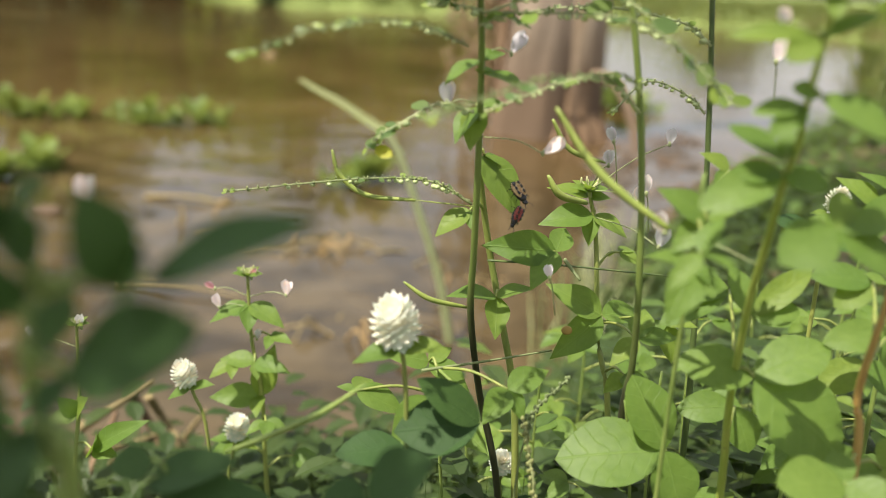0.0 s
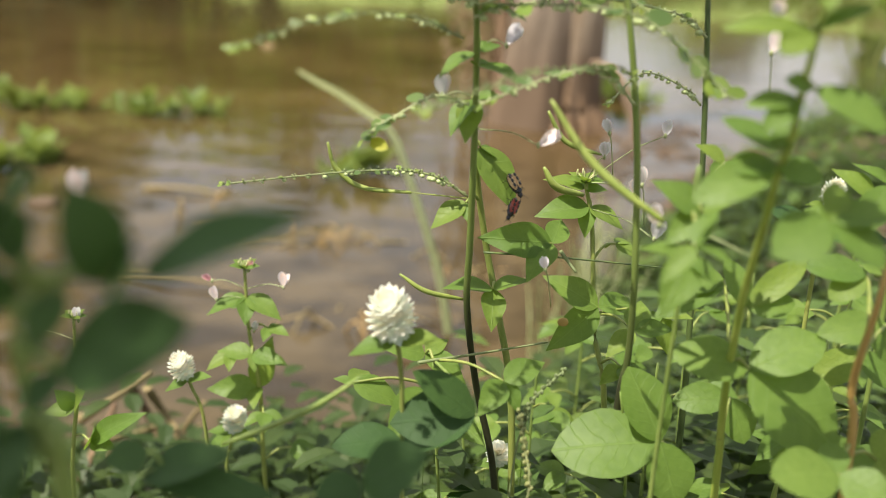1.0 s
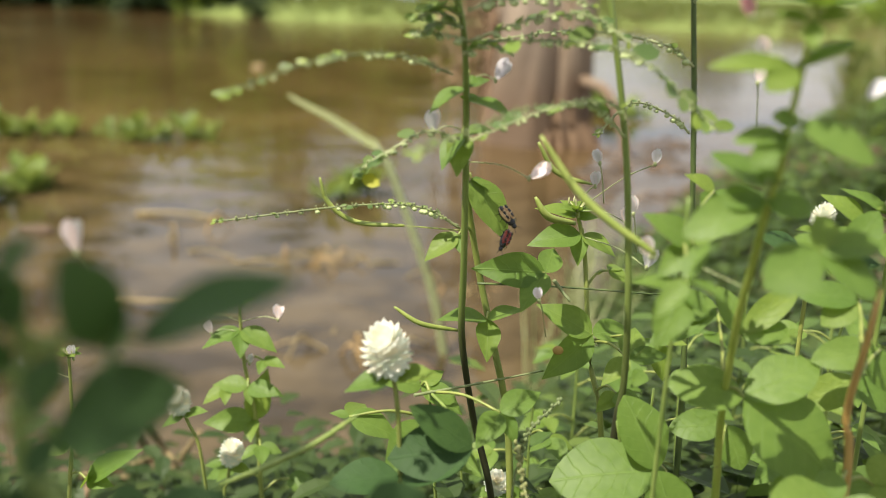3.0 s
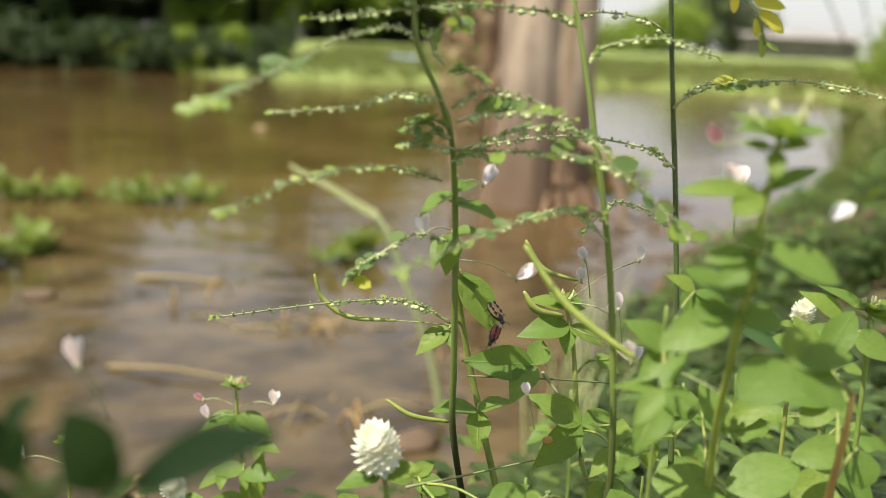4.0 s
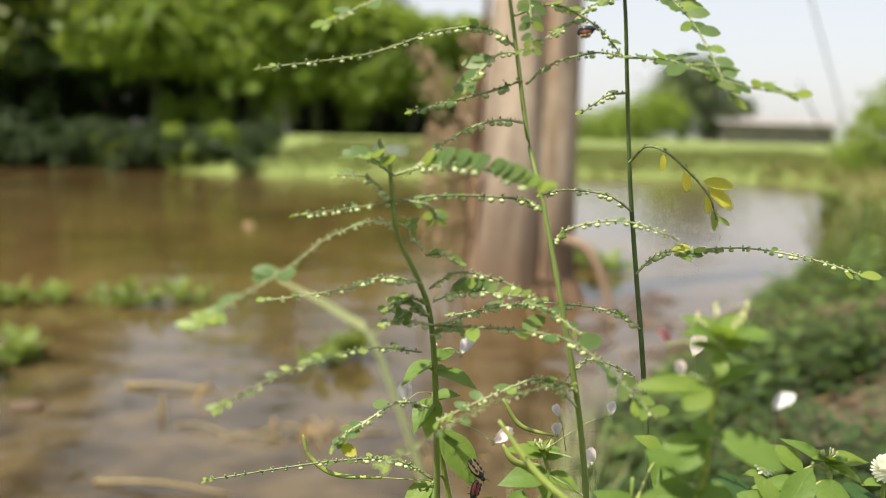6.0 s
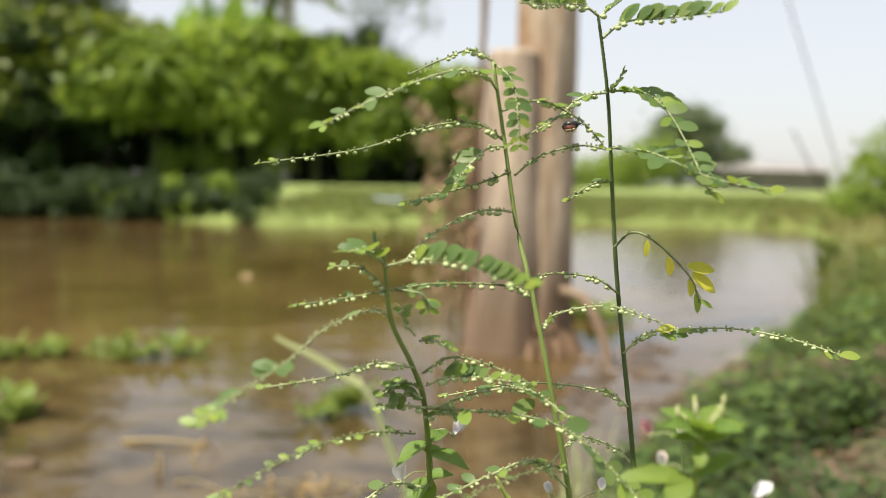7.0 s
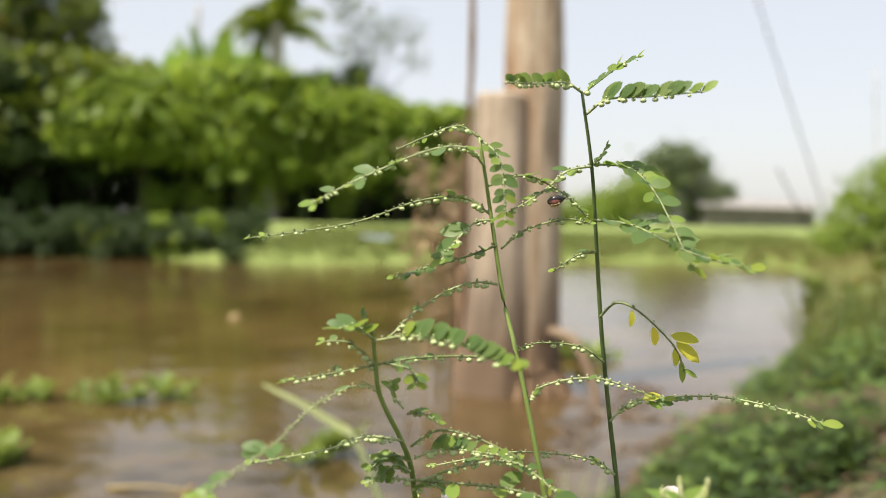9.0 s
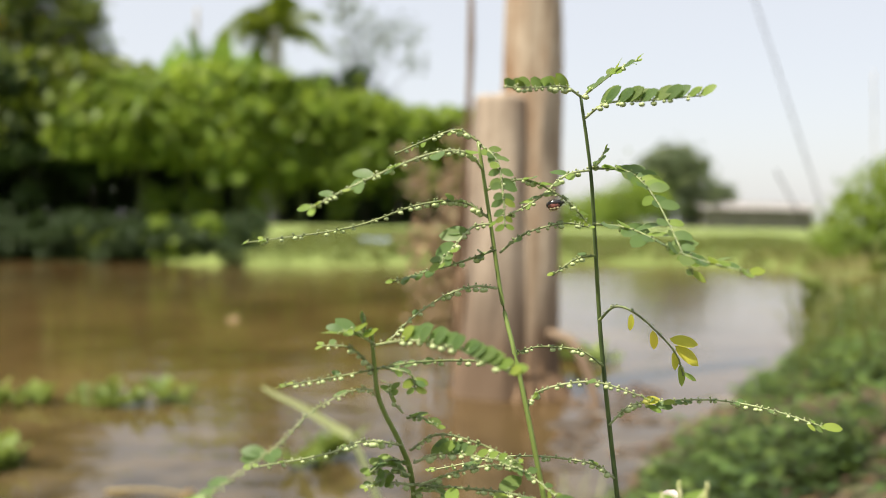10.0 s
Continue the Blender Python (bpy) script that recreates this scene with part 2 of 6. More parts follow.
def bark_material(name, a, b, c, wet=False):
    m, nt, bsdf = material(name)
    streak = noise_on(nt, 6.5, 8.0, stretch=(2.2, 2.2, 0.22))
    fine = noise_on(nt, 45.0, 6.0, stretch=(1, 1, 0.4))
    patch = noise_on(nt, 4.2, 5.0, stretch=(1.4, 1.4, 0.55))
    col = mixed(nt, a, b, ramp(nt, streak, [(0.35, (0, 0, 0)), (0.65, (1, 1, 1))]))
    col = mixed(nt, col, c, ramp(nt, patch, [(0.5, (0, 0, 0)), (0.66, (1, 1, 1))]))
    col = mixed(nt, col, (0.7, 0.66, 0.6), ramp(nt, fine, [(0.45, (0, 0, 0)), (0.7, (0.7, 0.7, 0.7))]), "MULTIPLY")
    if wet:   # the foot is soaked and stained by the pond
        tc = nt.nodes.new("ShaderNodeTexCoord")
        sep = nt.nodes.new("ShaderNodeSeparateXYZ")
        nt.links.new(tc.outputs["Object"], sep.inputs[0])
        edge = nt.nodes.new("ShaderNodeMath"); edge.operation = "MULTIPLY_ADD"; edge.inputs[1].default_value = -0.7
        nt.links.new(streak, edge.inputs[0]); nt.links.new(sep.outputs[2], edge.inputs[2])
        soak = nt.nodes.new("ShaderNodeMapRange")
        soak.inputs[1].default_value, soak.inputs[2].default_value = -0.15, 0.3
        nt.links.new(edge.outputs[0], soak.inputs[0])
        col = mixed(nt, (0.15, 0.1, 0.062), col, soak.outputs[0])
    nt.links.new(col, bsdf.inputs["Base Color"])
    bsdf.inputs["Roughness"].default_value = 0.85
    bump(nt, bsdf, streak, 0.6, 0.02)
    return m


def two_tone_stem(name, dark, light):
    """Young green stem that turns woody and dark towards its foot."""
    m, nt, bsdf = material(name)
    n = noise_on(nt, 90.0, 4.0, stretch=(1, 1, 0.3))
    tc = nt.nodes.new("ShaderNodeTexCoord")
    sep = nt.nodes.new("ShaderNodeSeparateXYZ")
    nt.links.new(tc.outputs["Object"], sep.inputs[0])
    wob = nt.nodes.new("ShaderNodeMath"); wob.operation = "MULTIPLY_ADD"; wob.inputs[1].default_value = 0.08
    nt.links.new(n, wob.inputs[0]); nt.links.new(sep.outputs[2], wob.inputs[2])
    age = nt.nodes.new("ShaderNodeMapRange")
    age.inputs[1].default_value, age.inputs[2].default_value = 0.57, 0.64
    nt.links.new(wob.outputs[0], age.inputs[0])
    green = mixed(nt, light, tuple(c * 0.6 for c in light), n)
    nt.links.new(mixed(nt, dark, green, age.outputs[0]), bsdf.inputs["Base Color"])
    bsdf.inputs["Roughness"].default_value = 0.45
    bump(nt, bsdf, n, 0.25, 0.0005)
    return m


M["stem_phy"] = two_tone_stem("phyllanthus_stem", (0.03, 0.032, 0.014), (0.21, 0.28, 0.065))
M["ground"] = ground_material()
M["water"] = water_material()
M["pale_bark"] = bark_material("weathered_pale_wood", (0.25, 0.18, 0.115), (0.56, 0.46, 0.34), (0.27, 0.17, 0.095), wet=True)
M["stump_bark"] = bark_material("weathered_stump_wood", (0.17, 0.13, 0.095), (0.46, 0.37, 0.275), (0.19, 0.13, 0.085), wet=True)
M["red_bark"] = bark_material("reddish_bark", (0.14, 0.085, 0.045), (0.24, 0.155, 0.09), (0.09, 0.05, 0.028))
M["grey_bark"] = bark_material("grey_bark", (0.03, 0.025, 0.018), (0.06, 0.05, 0.036), (0.02, 0.016, 0.012))
M["palm_bark"] = bark_material("palm_bark", (0.42, 0.40, 0.36), (0.55, 0.52, 0.47), (0.3, 0.28, 0.25))
M["plaster"] = plain_material("weathered_plaster", (0.5, 0.48, 0.45), (0.62, 0.6, 0.57), 1.5, 0.9, 0.2)
M["roof"] = plain_material("pale_sheet_roof", (0.46, 0.43, 0.41), (0.58, 0.55, 0.53), 1.0, 0.7)
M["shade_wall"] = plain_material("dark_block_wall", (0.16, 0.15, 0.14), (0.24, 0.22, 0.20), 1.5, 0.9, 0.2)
M["wire"] = plain_material("cable_skin", (0.10, 0.10, 0.10), (0.16, 0.16, 0.16), 5.0, 0.6)
M["stone"] = plain_material("bank_stone", (0.13, 0.11, 0.09), (0.26, 0.23, 0.19), 18.0, 0.9, 0.5, distance=0.01)
M["mud"] = plain_material("wet_mud", (0.035, 0.026, 0.018), (0.10, 0.075, 0.052), 22.0, 0.45, 0.5, distance=0.01)
M["litter"] = leaf_material("dead_leaf", (0.055, 0.038, 0.024), (0.18, 0.12, 0.075), (0.3, 0.18, 0.1), 0.1, 0.8, per="island", scale=20.0)
M["brown_leaf"] = leaf_material("hanging_dead_leaf", (0.26, 0.18, 0.11), (0.42, 0.31, 0.2), (0.42, 0.3, 0.18), 0.3, 0.8, per="island", scale=20.0)
M["blue_sheet"] = plain_material("pale_blue_sheet", (0.2, 0.25, 0.29), (0.3, 0.35, 0.4), 3.0, 0.6)


# ---- building blocks ----
def V(p):
    return Vector(p)


def smooth_path(points, per=6):
    """Catmull-Rom through a few points."""
    P = [V(p) for p in points]
    if len(P) == 2:
        return [P[0].lerp(P[1], i / per) for i in range(per + 1)]
    E = [P[0] * 2 - P[1]] + P + [P[-1] * 2 - P[-2]]
    out = []
    for i in range(1, len(E) - 2):
        a, b, c, d = E[i - 1:i + 3]
        for k in range(per):
            t = k / per
            out.append(0.5 * (2 * b + (c - a) * t + (2 * a - 5 * b + 4 * c - d) * t * t + (3 * b - a - 3 * c + d) * t ** 3))
    out.append(P[-1])
    return out


def tube(bm, path, radius, sides=7, wobble=0.0):
    """A tapering round stalk along a path; radius is a function of 0..1."""
    n = len(path)
    rings = []
    up = Vector((0, 0, 1))
    for i, p in enumerate(path):
        d = (path[min(i + 1, n - 1)] - path[max(i - 1, 0)]).normalized()
        side = d.cross(up if abs(d.z) < 0.95 else Vector((0, 1, 0))).normalized()
        top = side.cross(d).normalized()
        r = radius(i / (n - 1))
        rings.append([bm.verts.new(p + (side * math.cos(a) + top * math.sin(a)) * r * (1 + wobble * noise.noise(p * 9 + Vector((a, 0, 0)))))
                      for a in (2 * math.pi * k / sides for k in range(sides))])
    for a, b in zip(rings, rings[1:]):
        for k in range(sides):
            f = bm.faces.new((a[k], a[(k + 1) % sides], b[(k + 1) % sides], b[k]))
            f.smooth = True
    bm.faces.new(rings[0][::-1])
    bm.faces.new(rings[-1])
    return bm


def ball(bm, centre, r, squash=(1, 1, 1), u=7, v=5):
    bmesh.ops.create_uvsphere(bm, u_segments=u, v_segments=v, radius=1, matrix=Matrix.Translation(centre) @ Matrix.Diagonal((r * squash[0], r * squash[1], r * squash[2], 1)))
    for f in bm.faces:
        f.smooth = True
    return bm


def mesh_of(name, bm, mat):
    me = bpy.data.meshes.new(name)
    bmesh.ops.recalc_face_normals(bm, faces=bm.faces[:])
    bm.to_mesh(me)
    bm.free()
    me.materials.append(mat)
    return me


def raw_mesh(name, verts, faces, mat, smooth=False):
    me = bpy.data.meshes.new(name)
    me.from_pydata(verts, [], faces)
    if smooth:
        me.polygons.foreach_set("use_smooth", [True] * len(me.polygons))
    me.materials.append(mat)
    return me


def thing(name, base, label, category, group="", kind=""):
    """An Empty at the base of a thing; its parts are laid out in world metres."""
    ob = new(name)
    ob.empty_display_size = 0.02
    ob.location = base
    return tagged(ob, label, category, group, kind)


def part(name, data, mat, parent, label="", at=None):
    """One mesh under a thing or a part. data: a bmesh in world metres, or a mesh with its pose."""
    me = mesh_of(name, data, mat) if isinstance(data, bmesh.types.BMesh) else data
    ob = new(name, me)
    ob.parent = parent
    m = at if at is not None else Matrix()
    if parent.parent is None:
        m = Matrix.Translation(-parent.location) @ m
    ob.matrix_basis = m
    return tagged(ob, label)


def single(name, data, mat, label, category, group="", kind=""):
    me = mesh_of(name, data, mat) if isinstance(data, bmesh.types.BMesh) else data
    return tagged(new(name, me), label, category, group, kind)


def blade_mesh(name, mat, outline, length=8, fold=0.25, droop=0.15, across=3):
    """A unit leaf along +x, one long; outline gives the half width at 0..1."""
    verts, faces = [], []
    for i in range(length + 1):
        u = i / length
        w = outline(u)
        for k in range(-across + 1, across):
            s = k / (across - 1)
            ripple = 0.012 * math.sin(9 * u + 3 * s) * abs(s)
            verts.append((u, s * w, fold * abs(s) * w - droop * u * u + ripple))
    row = 2 * across - 1
    for i in range(length):
        for k in range(row - 1):
            a = i * row + k
            faces.append((a, a + 1, a + row + 1, a + row))
    return raw_mesh(name, verts, faces, mat, True)


def oval(u, width=0.28, sharp=1.0, peak=0.5):
    v = u ** (math.log(0.5) / math.log(peak))
    return max(0.004, width * math.sin(math.pi * v) ** (0.8 * sharp))


def leaf_pose(base, direction, normal, length, width=1.0):
    d = V(direction).normalized()
    n = V(normal)
    n = (n - d * n.dot(d)).normalized()
    s = n.cross(d)
    return Matrix.Translation(base) @ Matrix((d, s, n)).transposed().to_4x4() @ Matrix.Diagonal((length, length * width, length, 1))


LEAF = {
    "phy": blade_mesh("phyllanthus_leaf", M["phy_leaf"], lambda u: oval(u, 0.27, 0.7), 6, 0.1, 0.06, 2),
    "phy_young": blade_mesh("phyllanthus_young_leaf", M["phy_young"], lambda u: oval(u, 0.25, 0.7), 6, 0.1, 0.06, 2),
    "yellow": blade_mesh("yellowing_leaf", M["yellow_leaf"], lambda u: oval(u, 0.27, 0.7), 6, 0.1, 0.1, 2),
    "cleome": blade_mesh("cleome_leaflet", M["cleome_leaf"], lambda u: oval(u, 0.31, 1.25, 0.38), 12, 0.22, 0.2, 3),
    "cleome_round": blade_mesh("broad_leaflet", M["cleome_leaf"], lambda u: oval(u, 0.37, 0.85, 0.5), 12, 0.12, 0.14, 3),
    "cleome_shaded": blade_mesh("shaded_leaflet", M["cleome_shaded"], lambda u: oval(u, 0.33, 0.95, 0.46), 10, 0.12, 0.12, 3),
    "petal": blade_mesh("petal", M["petal"], lambda u: 0.015 + oval(u, 0.23, 0.7, 0.62), 7, 0.5, -0.1, 2),
    "petal_pink": blade_mesh("pink_petal", M["petal_pink"], lambda u: 0.015 + oval(u, 0.2, 0.7, 0.62), 7, 0.5, -0.1, 2),
}
_b = bmesh.new()
ball(_b, (0, 0, -0.75), 1.0, (1, 1, 0.75), 8, 6)
FRUIT = mesh_of("fruit", _b, M["fruit"])


def pond_distance(x, y):
    """Metres from the pond's shore, negative over the water."""
    pts = POND
    d = np.full(np.shape(x), 1e9)
    inside = np.zeros(np.shape(x), bool)
    for (ax, ay), (bx, by) in zip(pts, pts[1:] + pts[:1]):
        ex, ey = bx - ax, by - ay
        t = np.clip(((x - ax) * ex + (y - ay) * ey) / (ex * ex + ey * ey), 0, 1)
        d = np.minimum(d, np.hypot(x - ax - t * ex, y - ay - t * ey))
        cross = ((ay > y) != (by > y)) & (x < (bx - ax) * (y - ay) / (by - ay + 1e-12) + ax)
        inside ^= cross
    return np.where(inside, -d, d)


POND = [(-45, 1.5), (-3, 1.25), (-0.6, 1.12), (-0.1, 1.18), (0.2, 1.55), (0.5, 2.6), (0.82, 3.4), (1.2, 4.0), (1.75, 4.9), (2.3, 5.8), (2.95, 7.3), (3.7, 8.9),
        (5.0, 12.2), (6.8, 17.5), (5.5, 19.6), (3.5, 19.4), (0, 18.6), (-1.6, 17.0), (-3.4, 16.6), (-6, 17.4), (-16, 17.2), (-45, 19)]


def ground_height(x, y):
    d = pond_distance(np.asarray(x, float), np.asarray(y, float))
    z = np.where(d < 0, np.maximum(-0.5, 0.35 * d), 0.22 * (1 - np.exp(-np.maximum(d, 0) / 0.45)) + 0.04 * np.minimum(np.maximum(d, 0), 8))
    return z + 0.012 * np.sin(7 * x + 3 * y) * np.cos(5 * y - 2 * x) + 0.02 * np.sin(2.1 * x + 0.4) * np.sin(1.7 * y)


def on_ground(x, y):
    return float(ground_height(np.array([x]), np.array([y]))[0])


# ---- ground and water ----
def build_ground():
    n = 300
    u = np.linspace(-1, 1, n)
    b = math.asinh(900 / 0.7)
    gx = 0.2 + 0.7 * np.sinh(b * u)
    gy = 1.6 + 0.7 * np.sinh(b * u)
    X, Y = np.meshgrid(gx, gy)
    Z = ground_height(X, Y)
    verts = np.stack([X, Y, Z], -1).reshape(-1, 3).tolist()
    faces = [(j * n + i, j * n + i + 1, (j + 1) * n + i + 1, (j + 1) * n + i) for j in range(n - 1) for i in range(n - 1)]
    me = raw_mesh("ground", verts, faces, M["ground"], True)
    tagged(new("ground", me), "muddy weedy pond bank with grassy far side", "ground", kind="structure")
    w = bmesh.new()
    bmesh.ops.create_grid(w, x_segments=60, y_segments=30, size=1, matrix=Matrix.Translation((-20, 10.8, 0)) @ Matrix.Diagonal((26.5, 10.2, 1, 1)))
    single("water", w, M["water"], "still muddy brown pond water with faint ripples", "water", kind="structure")


build_ground()


# ---- far side of the pond ----
FAR_EYE = V((0.048, -0.108, 0.866))


def set_back(ob, k=2.2):
    """Carry a far thing k times as far from the near bank, k times as large."""
    ob.matrix_basis = Matrix.Translation(FAR_EYE) @ Matrix.Scale(k, 4) @ Matrix.Translation(-FAR_EYE) @ ob.matrix_basis
    return ob


def foliage(name, lobes, count, size, mat, seed, fuzz=0.0):
    """A crown: many small leaves scattered through uneven lobes (x, y, z, rx, ry, rz)."""
    r = np.random.RandomState(seed)
    vol = np.array([l[3] * l[4] * l[5] for l in lobes]) ** 0.7
    pick = r.choice(len(lobes), count, p=vol / vol.sum())
    L = np.array(lobes)[pick]
    v = r.normal(size=(count, 3))
    v /= np.linalg.norm(v, axis=1)[:, None]
    rad = r.uniform(0.35, 1.0, (count, 1)) ** 0.5 * (1 + 0.22 * np.sin(5 * v[:, :1] + 4 * v[:, 1:2] + pick[:, None]))
    c = L[:, :3] + (v * rad + r.normal(size=(count, 3)) * fuzz) * L[:, 3:6]
    d = r.normal(size=(count, 3)) + v * 0.6
    d[:, 2] -= 0.4
    d /= np.linalg.norm(d, axis=1)[:, None]
    nrm = r.normal(size=(count, 3)) * 0.6 + v * 0.5 + np.array([0, 0, 0.7])
    s = np.cross(d, nrm)
    s /= np.linalg.norm(s, axis=1)[:, None] + 1e-9
    k = size * r.uniform(0.6, 1.3, (count, 1))
    up = np.cross(s, d) * k * 0.12
    P = np.stack([c - d * k * 0.5, c + s * k * 0.27 + up, c + d * k * 0.5, c - s * k * 0.27 + up], 1).reshape(-1, 3)
    faces = (np.arange(count)[:, None] * 4 + np.array([0, 1, 2, 3])).tolist()
    return raw_mesh(name, P.tolist(), faces, mat)


TREES = []


def tree(name, x, y, lobes, count, size, mat, label, trunk=0.09, bark="grey_bark", seed=1, category="tree"):
    """Trunk, limbs towards each lobe, and a crown of leaves."""
    z = on_ground(x, y)
    root = thing(name, (x, y, z), label, category)
    r = random.Random(seed)
    top = max(l[2] for l in lobes)
    heart = V((x + r.uniform(-.1, .1), y, z + (top - z) * 0.45))
    bm = bmesh.new()
    tube(bm, smooth_path([(x, y, z - 0.05), (x + r.uniform(-.08, .08), y, z + (top - z) * 0.2), heart], 4), lambda u: trunk * (1.25 - 0.6 * u), 9, 0.2)
    part("trunk", bm, M[bark], root)
    for l in lobes[:9]:
        bm = bmesh.new()
        tip = V(l[:3])
        tube(bm, smooth_path([heart, heart.lerp(tip, 0.5) + V((0, 0, 0.1)), tip], 4), lambda u: trunk * 0.5 * (1 - 0.8 * u), 6, 0.1)
        part("limb", bm, M[bark], root)
    part("crown", foliage("crown", lobes, count, size, M[mat], seed, 0.22), None, root)
    TREES.append(root.name)
    return root


def lobes_round(x, y, z0, z1, w, n, seed):
    r = random.Random(seed)
    out = []
    for i in range(n):
        f = (i + 0.5) / n
        zz = z0 + (z1 - z0) * (0.18 + 0.72 * f)
        spread = w * (0.75 - 0.55 * abs(f - 0.4))
        a = i * 2.4 + r.random()
        k = w * r.uniform(0.32, 0.5)
        out.append((x + math.cos(a) * spread * 0.6, y + math.sin(a) * spread * 0.5, zz, k, k, min(k, (z1 - z0) * 0.25)))
    return out


def bush_line():
    """The dense planting that fills the far bank: crowns that overhang a deep hollow, with sunlight and shade put into
    the leaf colours.
    """
    r = random.Random(5)
    rows = [(-15.0, 20.4, 4.2), (-13.4, 20.2, 4.3), (-11.8, 19.8, 3.5), (-10.4, 20.2, 4.2), (-9.0, 19.6, 3.9), (-7.7, 20.0, 3.7), (-6.5, 19.6, 3.4), (-5.3, 20.0, 3.5),
            (-4.1, 19.6, 3.3), (-2.9, 20.0, 3.1), (-1.7, 20.2, 2.9), (-0.6, 21.2, 2.5)]
    for i, (x, y, h) in enumerate(rows):
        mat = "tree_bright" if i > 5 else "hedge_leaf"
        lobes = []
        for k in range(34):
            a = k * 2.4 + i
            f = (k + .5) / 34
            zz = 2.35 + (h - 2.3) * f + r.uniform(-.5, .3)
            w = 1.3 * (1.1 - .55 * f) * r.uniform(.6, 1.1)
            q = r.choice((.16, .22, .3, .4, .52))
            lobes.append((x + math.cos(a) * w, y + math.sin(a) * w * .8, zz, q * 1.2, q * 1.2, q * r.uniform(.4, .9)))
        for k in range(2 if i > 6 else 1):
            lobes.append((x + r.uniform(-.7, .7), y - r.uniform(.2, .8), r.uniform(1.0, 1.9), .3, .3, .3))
        tree("broadleaf_tree", x, y, lobes, 4600, 0.23, mat, "dense broadleaf tree with sun and shade put in its leaf colours", 0.028, seed=20 + i)
        # lighter leaf colour on the upper and front lobes stands for sunlight
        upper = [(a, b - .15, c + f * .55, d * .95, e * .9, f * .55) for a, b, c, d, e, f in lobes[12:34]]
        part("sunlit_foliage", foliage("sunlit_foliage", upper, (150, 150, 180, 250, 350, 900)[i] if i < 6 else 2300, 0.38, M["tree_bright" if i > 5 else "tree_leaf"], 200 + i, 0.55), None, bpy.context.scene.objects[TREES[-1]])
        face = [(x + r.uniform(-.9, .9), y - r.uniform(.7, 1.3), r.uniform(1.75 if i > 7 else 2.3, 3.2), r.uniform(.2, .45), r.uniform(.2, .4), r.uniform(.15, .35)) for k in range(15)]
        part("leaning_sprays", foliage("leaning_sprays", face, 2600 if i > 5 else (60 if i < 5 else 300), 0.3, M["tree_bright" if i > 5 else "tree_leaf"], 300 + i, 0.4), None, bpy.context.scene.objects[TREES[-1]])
        # back rows: near-black leaf colour stands for shade in the hollow
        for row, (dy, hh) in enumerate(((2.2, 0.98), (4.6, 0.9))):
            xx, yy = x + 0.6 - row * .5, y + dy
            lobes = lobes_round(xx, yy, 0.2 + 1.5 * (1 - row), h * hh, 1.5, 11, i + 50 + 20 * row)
            tree("broadleaf_tree", xx, yy, lobes, 3000, 0.26, "hedge_leaf", "leafy tree deep in the far thicket, shade put in its leaf colour", 0.025, seed=60 + i + 30 * row)


bush_line()


tree("broadleaf_tree", -1.0, 19.1, [(-1.2, 19.1, 2.1, .5, .5, .4), (-.6, 19.2, 1.8, .4, .4, .4), (-1.7, 19.2, 2.3, .5, .5, .45), (-1.0, 19.1, 2.7, .35, .35, .3), (-1.9, 19.0, 1.7, .4, .4, .3), (-2.6, 19.1, 2.2, .5, .4, .4)], 3200, 0.2, "tree_bright",
     "light green tree at the end of the thicket", 0.03, seed=95)


tree("broadleaf_tree", -3.4, 19.1, [(-3.3, 19.0, 2.7, .5, .4, .35), (-3.9, 19.1, 2.4, .45, .4, .3), (-4.5, 19.1, 2.6, .5, .4, .35), (-3.0, 19.1, 2.0, .35, .3, .25), (-4.0, 19.0, 2.9, .4, .4, .3), (-4.9, 19.1, 2.1, .35, .3, .25)], 2600, 0.2, "tree_bright",
     "light green tree leaning out of the thicket", 0.03, seed=96)


def bank_bush(x, y, h, w, mat, n, seed, label):
    z = on_ground(x, y)
    root = thing("bush", (x, y, z), label, "bush")
    q = random.Random(seed)
    lobes = []
    for k in range(16):
        s = w * q.choice((.08, .12, .18, .26))
        u = abs(q.gauss(0, .4))
        lobes.append((x + q.gauss(0, w * .4), y + q.gauss(0, w * .3), z + h * max(0, 1 - u * 1.3) * q.uniform(.35, 1.1), s, s, s * q.uniform(.5, 1.1)))
    part("crown", foliage("crown", lobes, n, 0.14, M[mat], seed), None, root)
    for k in range(5):
        a = k * 1.3 + seed
        bm = bmesh.new()
        tube(bm, smooth_path([(x, y, z - 0.03), (x + math.cos(a) * w * 0.3, y + math.sin(a) * w * 0.3, z + h * 0.6)], 3), lambda u: 0.015 * (1 - 0.6 * u), 5)
        part("branch", bm, M["grey_bark"], root)


bank_bush(-4.6, 17.7, 0.6, 1.2, "tree_bright", 1300, 3, "bright green bush at the water's edge")
bank_bush(-5.6, 18.0, 0.55, 0.8, "hedge_leaf", 1300, 4, "low green bush at the water's edge")
for k, (bx, bh) in enumerate(((4.0, .25), (5.4, .3))):
    bank_bush(bx, 6.5 + bx * .75 if bx > 3.6 else 7.6, bh, 0.35, "tree_leaf", 420, 30 + k, "low dark bush on the weedy bank")
for k in range(9):
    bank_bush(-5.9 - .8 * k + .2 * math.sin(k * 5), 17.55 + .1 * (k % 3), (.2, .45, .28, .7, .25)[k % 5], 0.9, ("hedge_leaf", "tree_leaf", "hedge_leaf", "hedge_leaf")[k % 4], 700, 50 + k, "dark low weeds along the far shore")
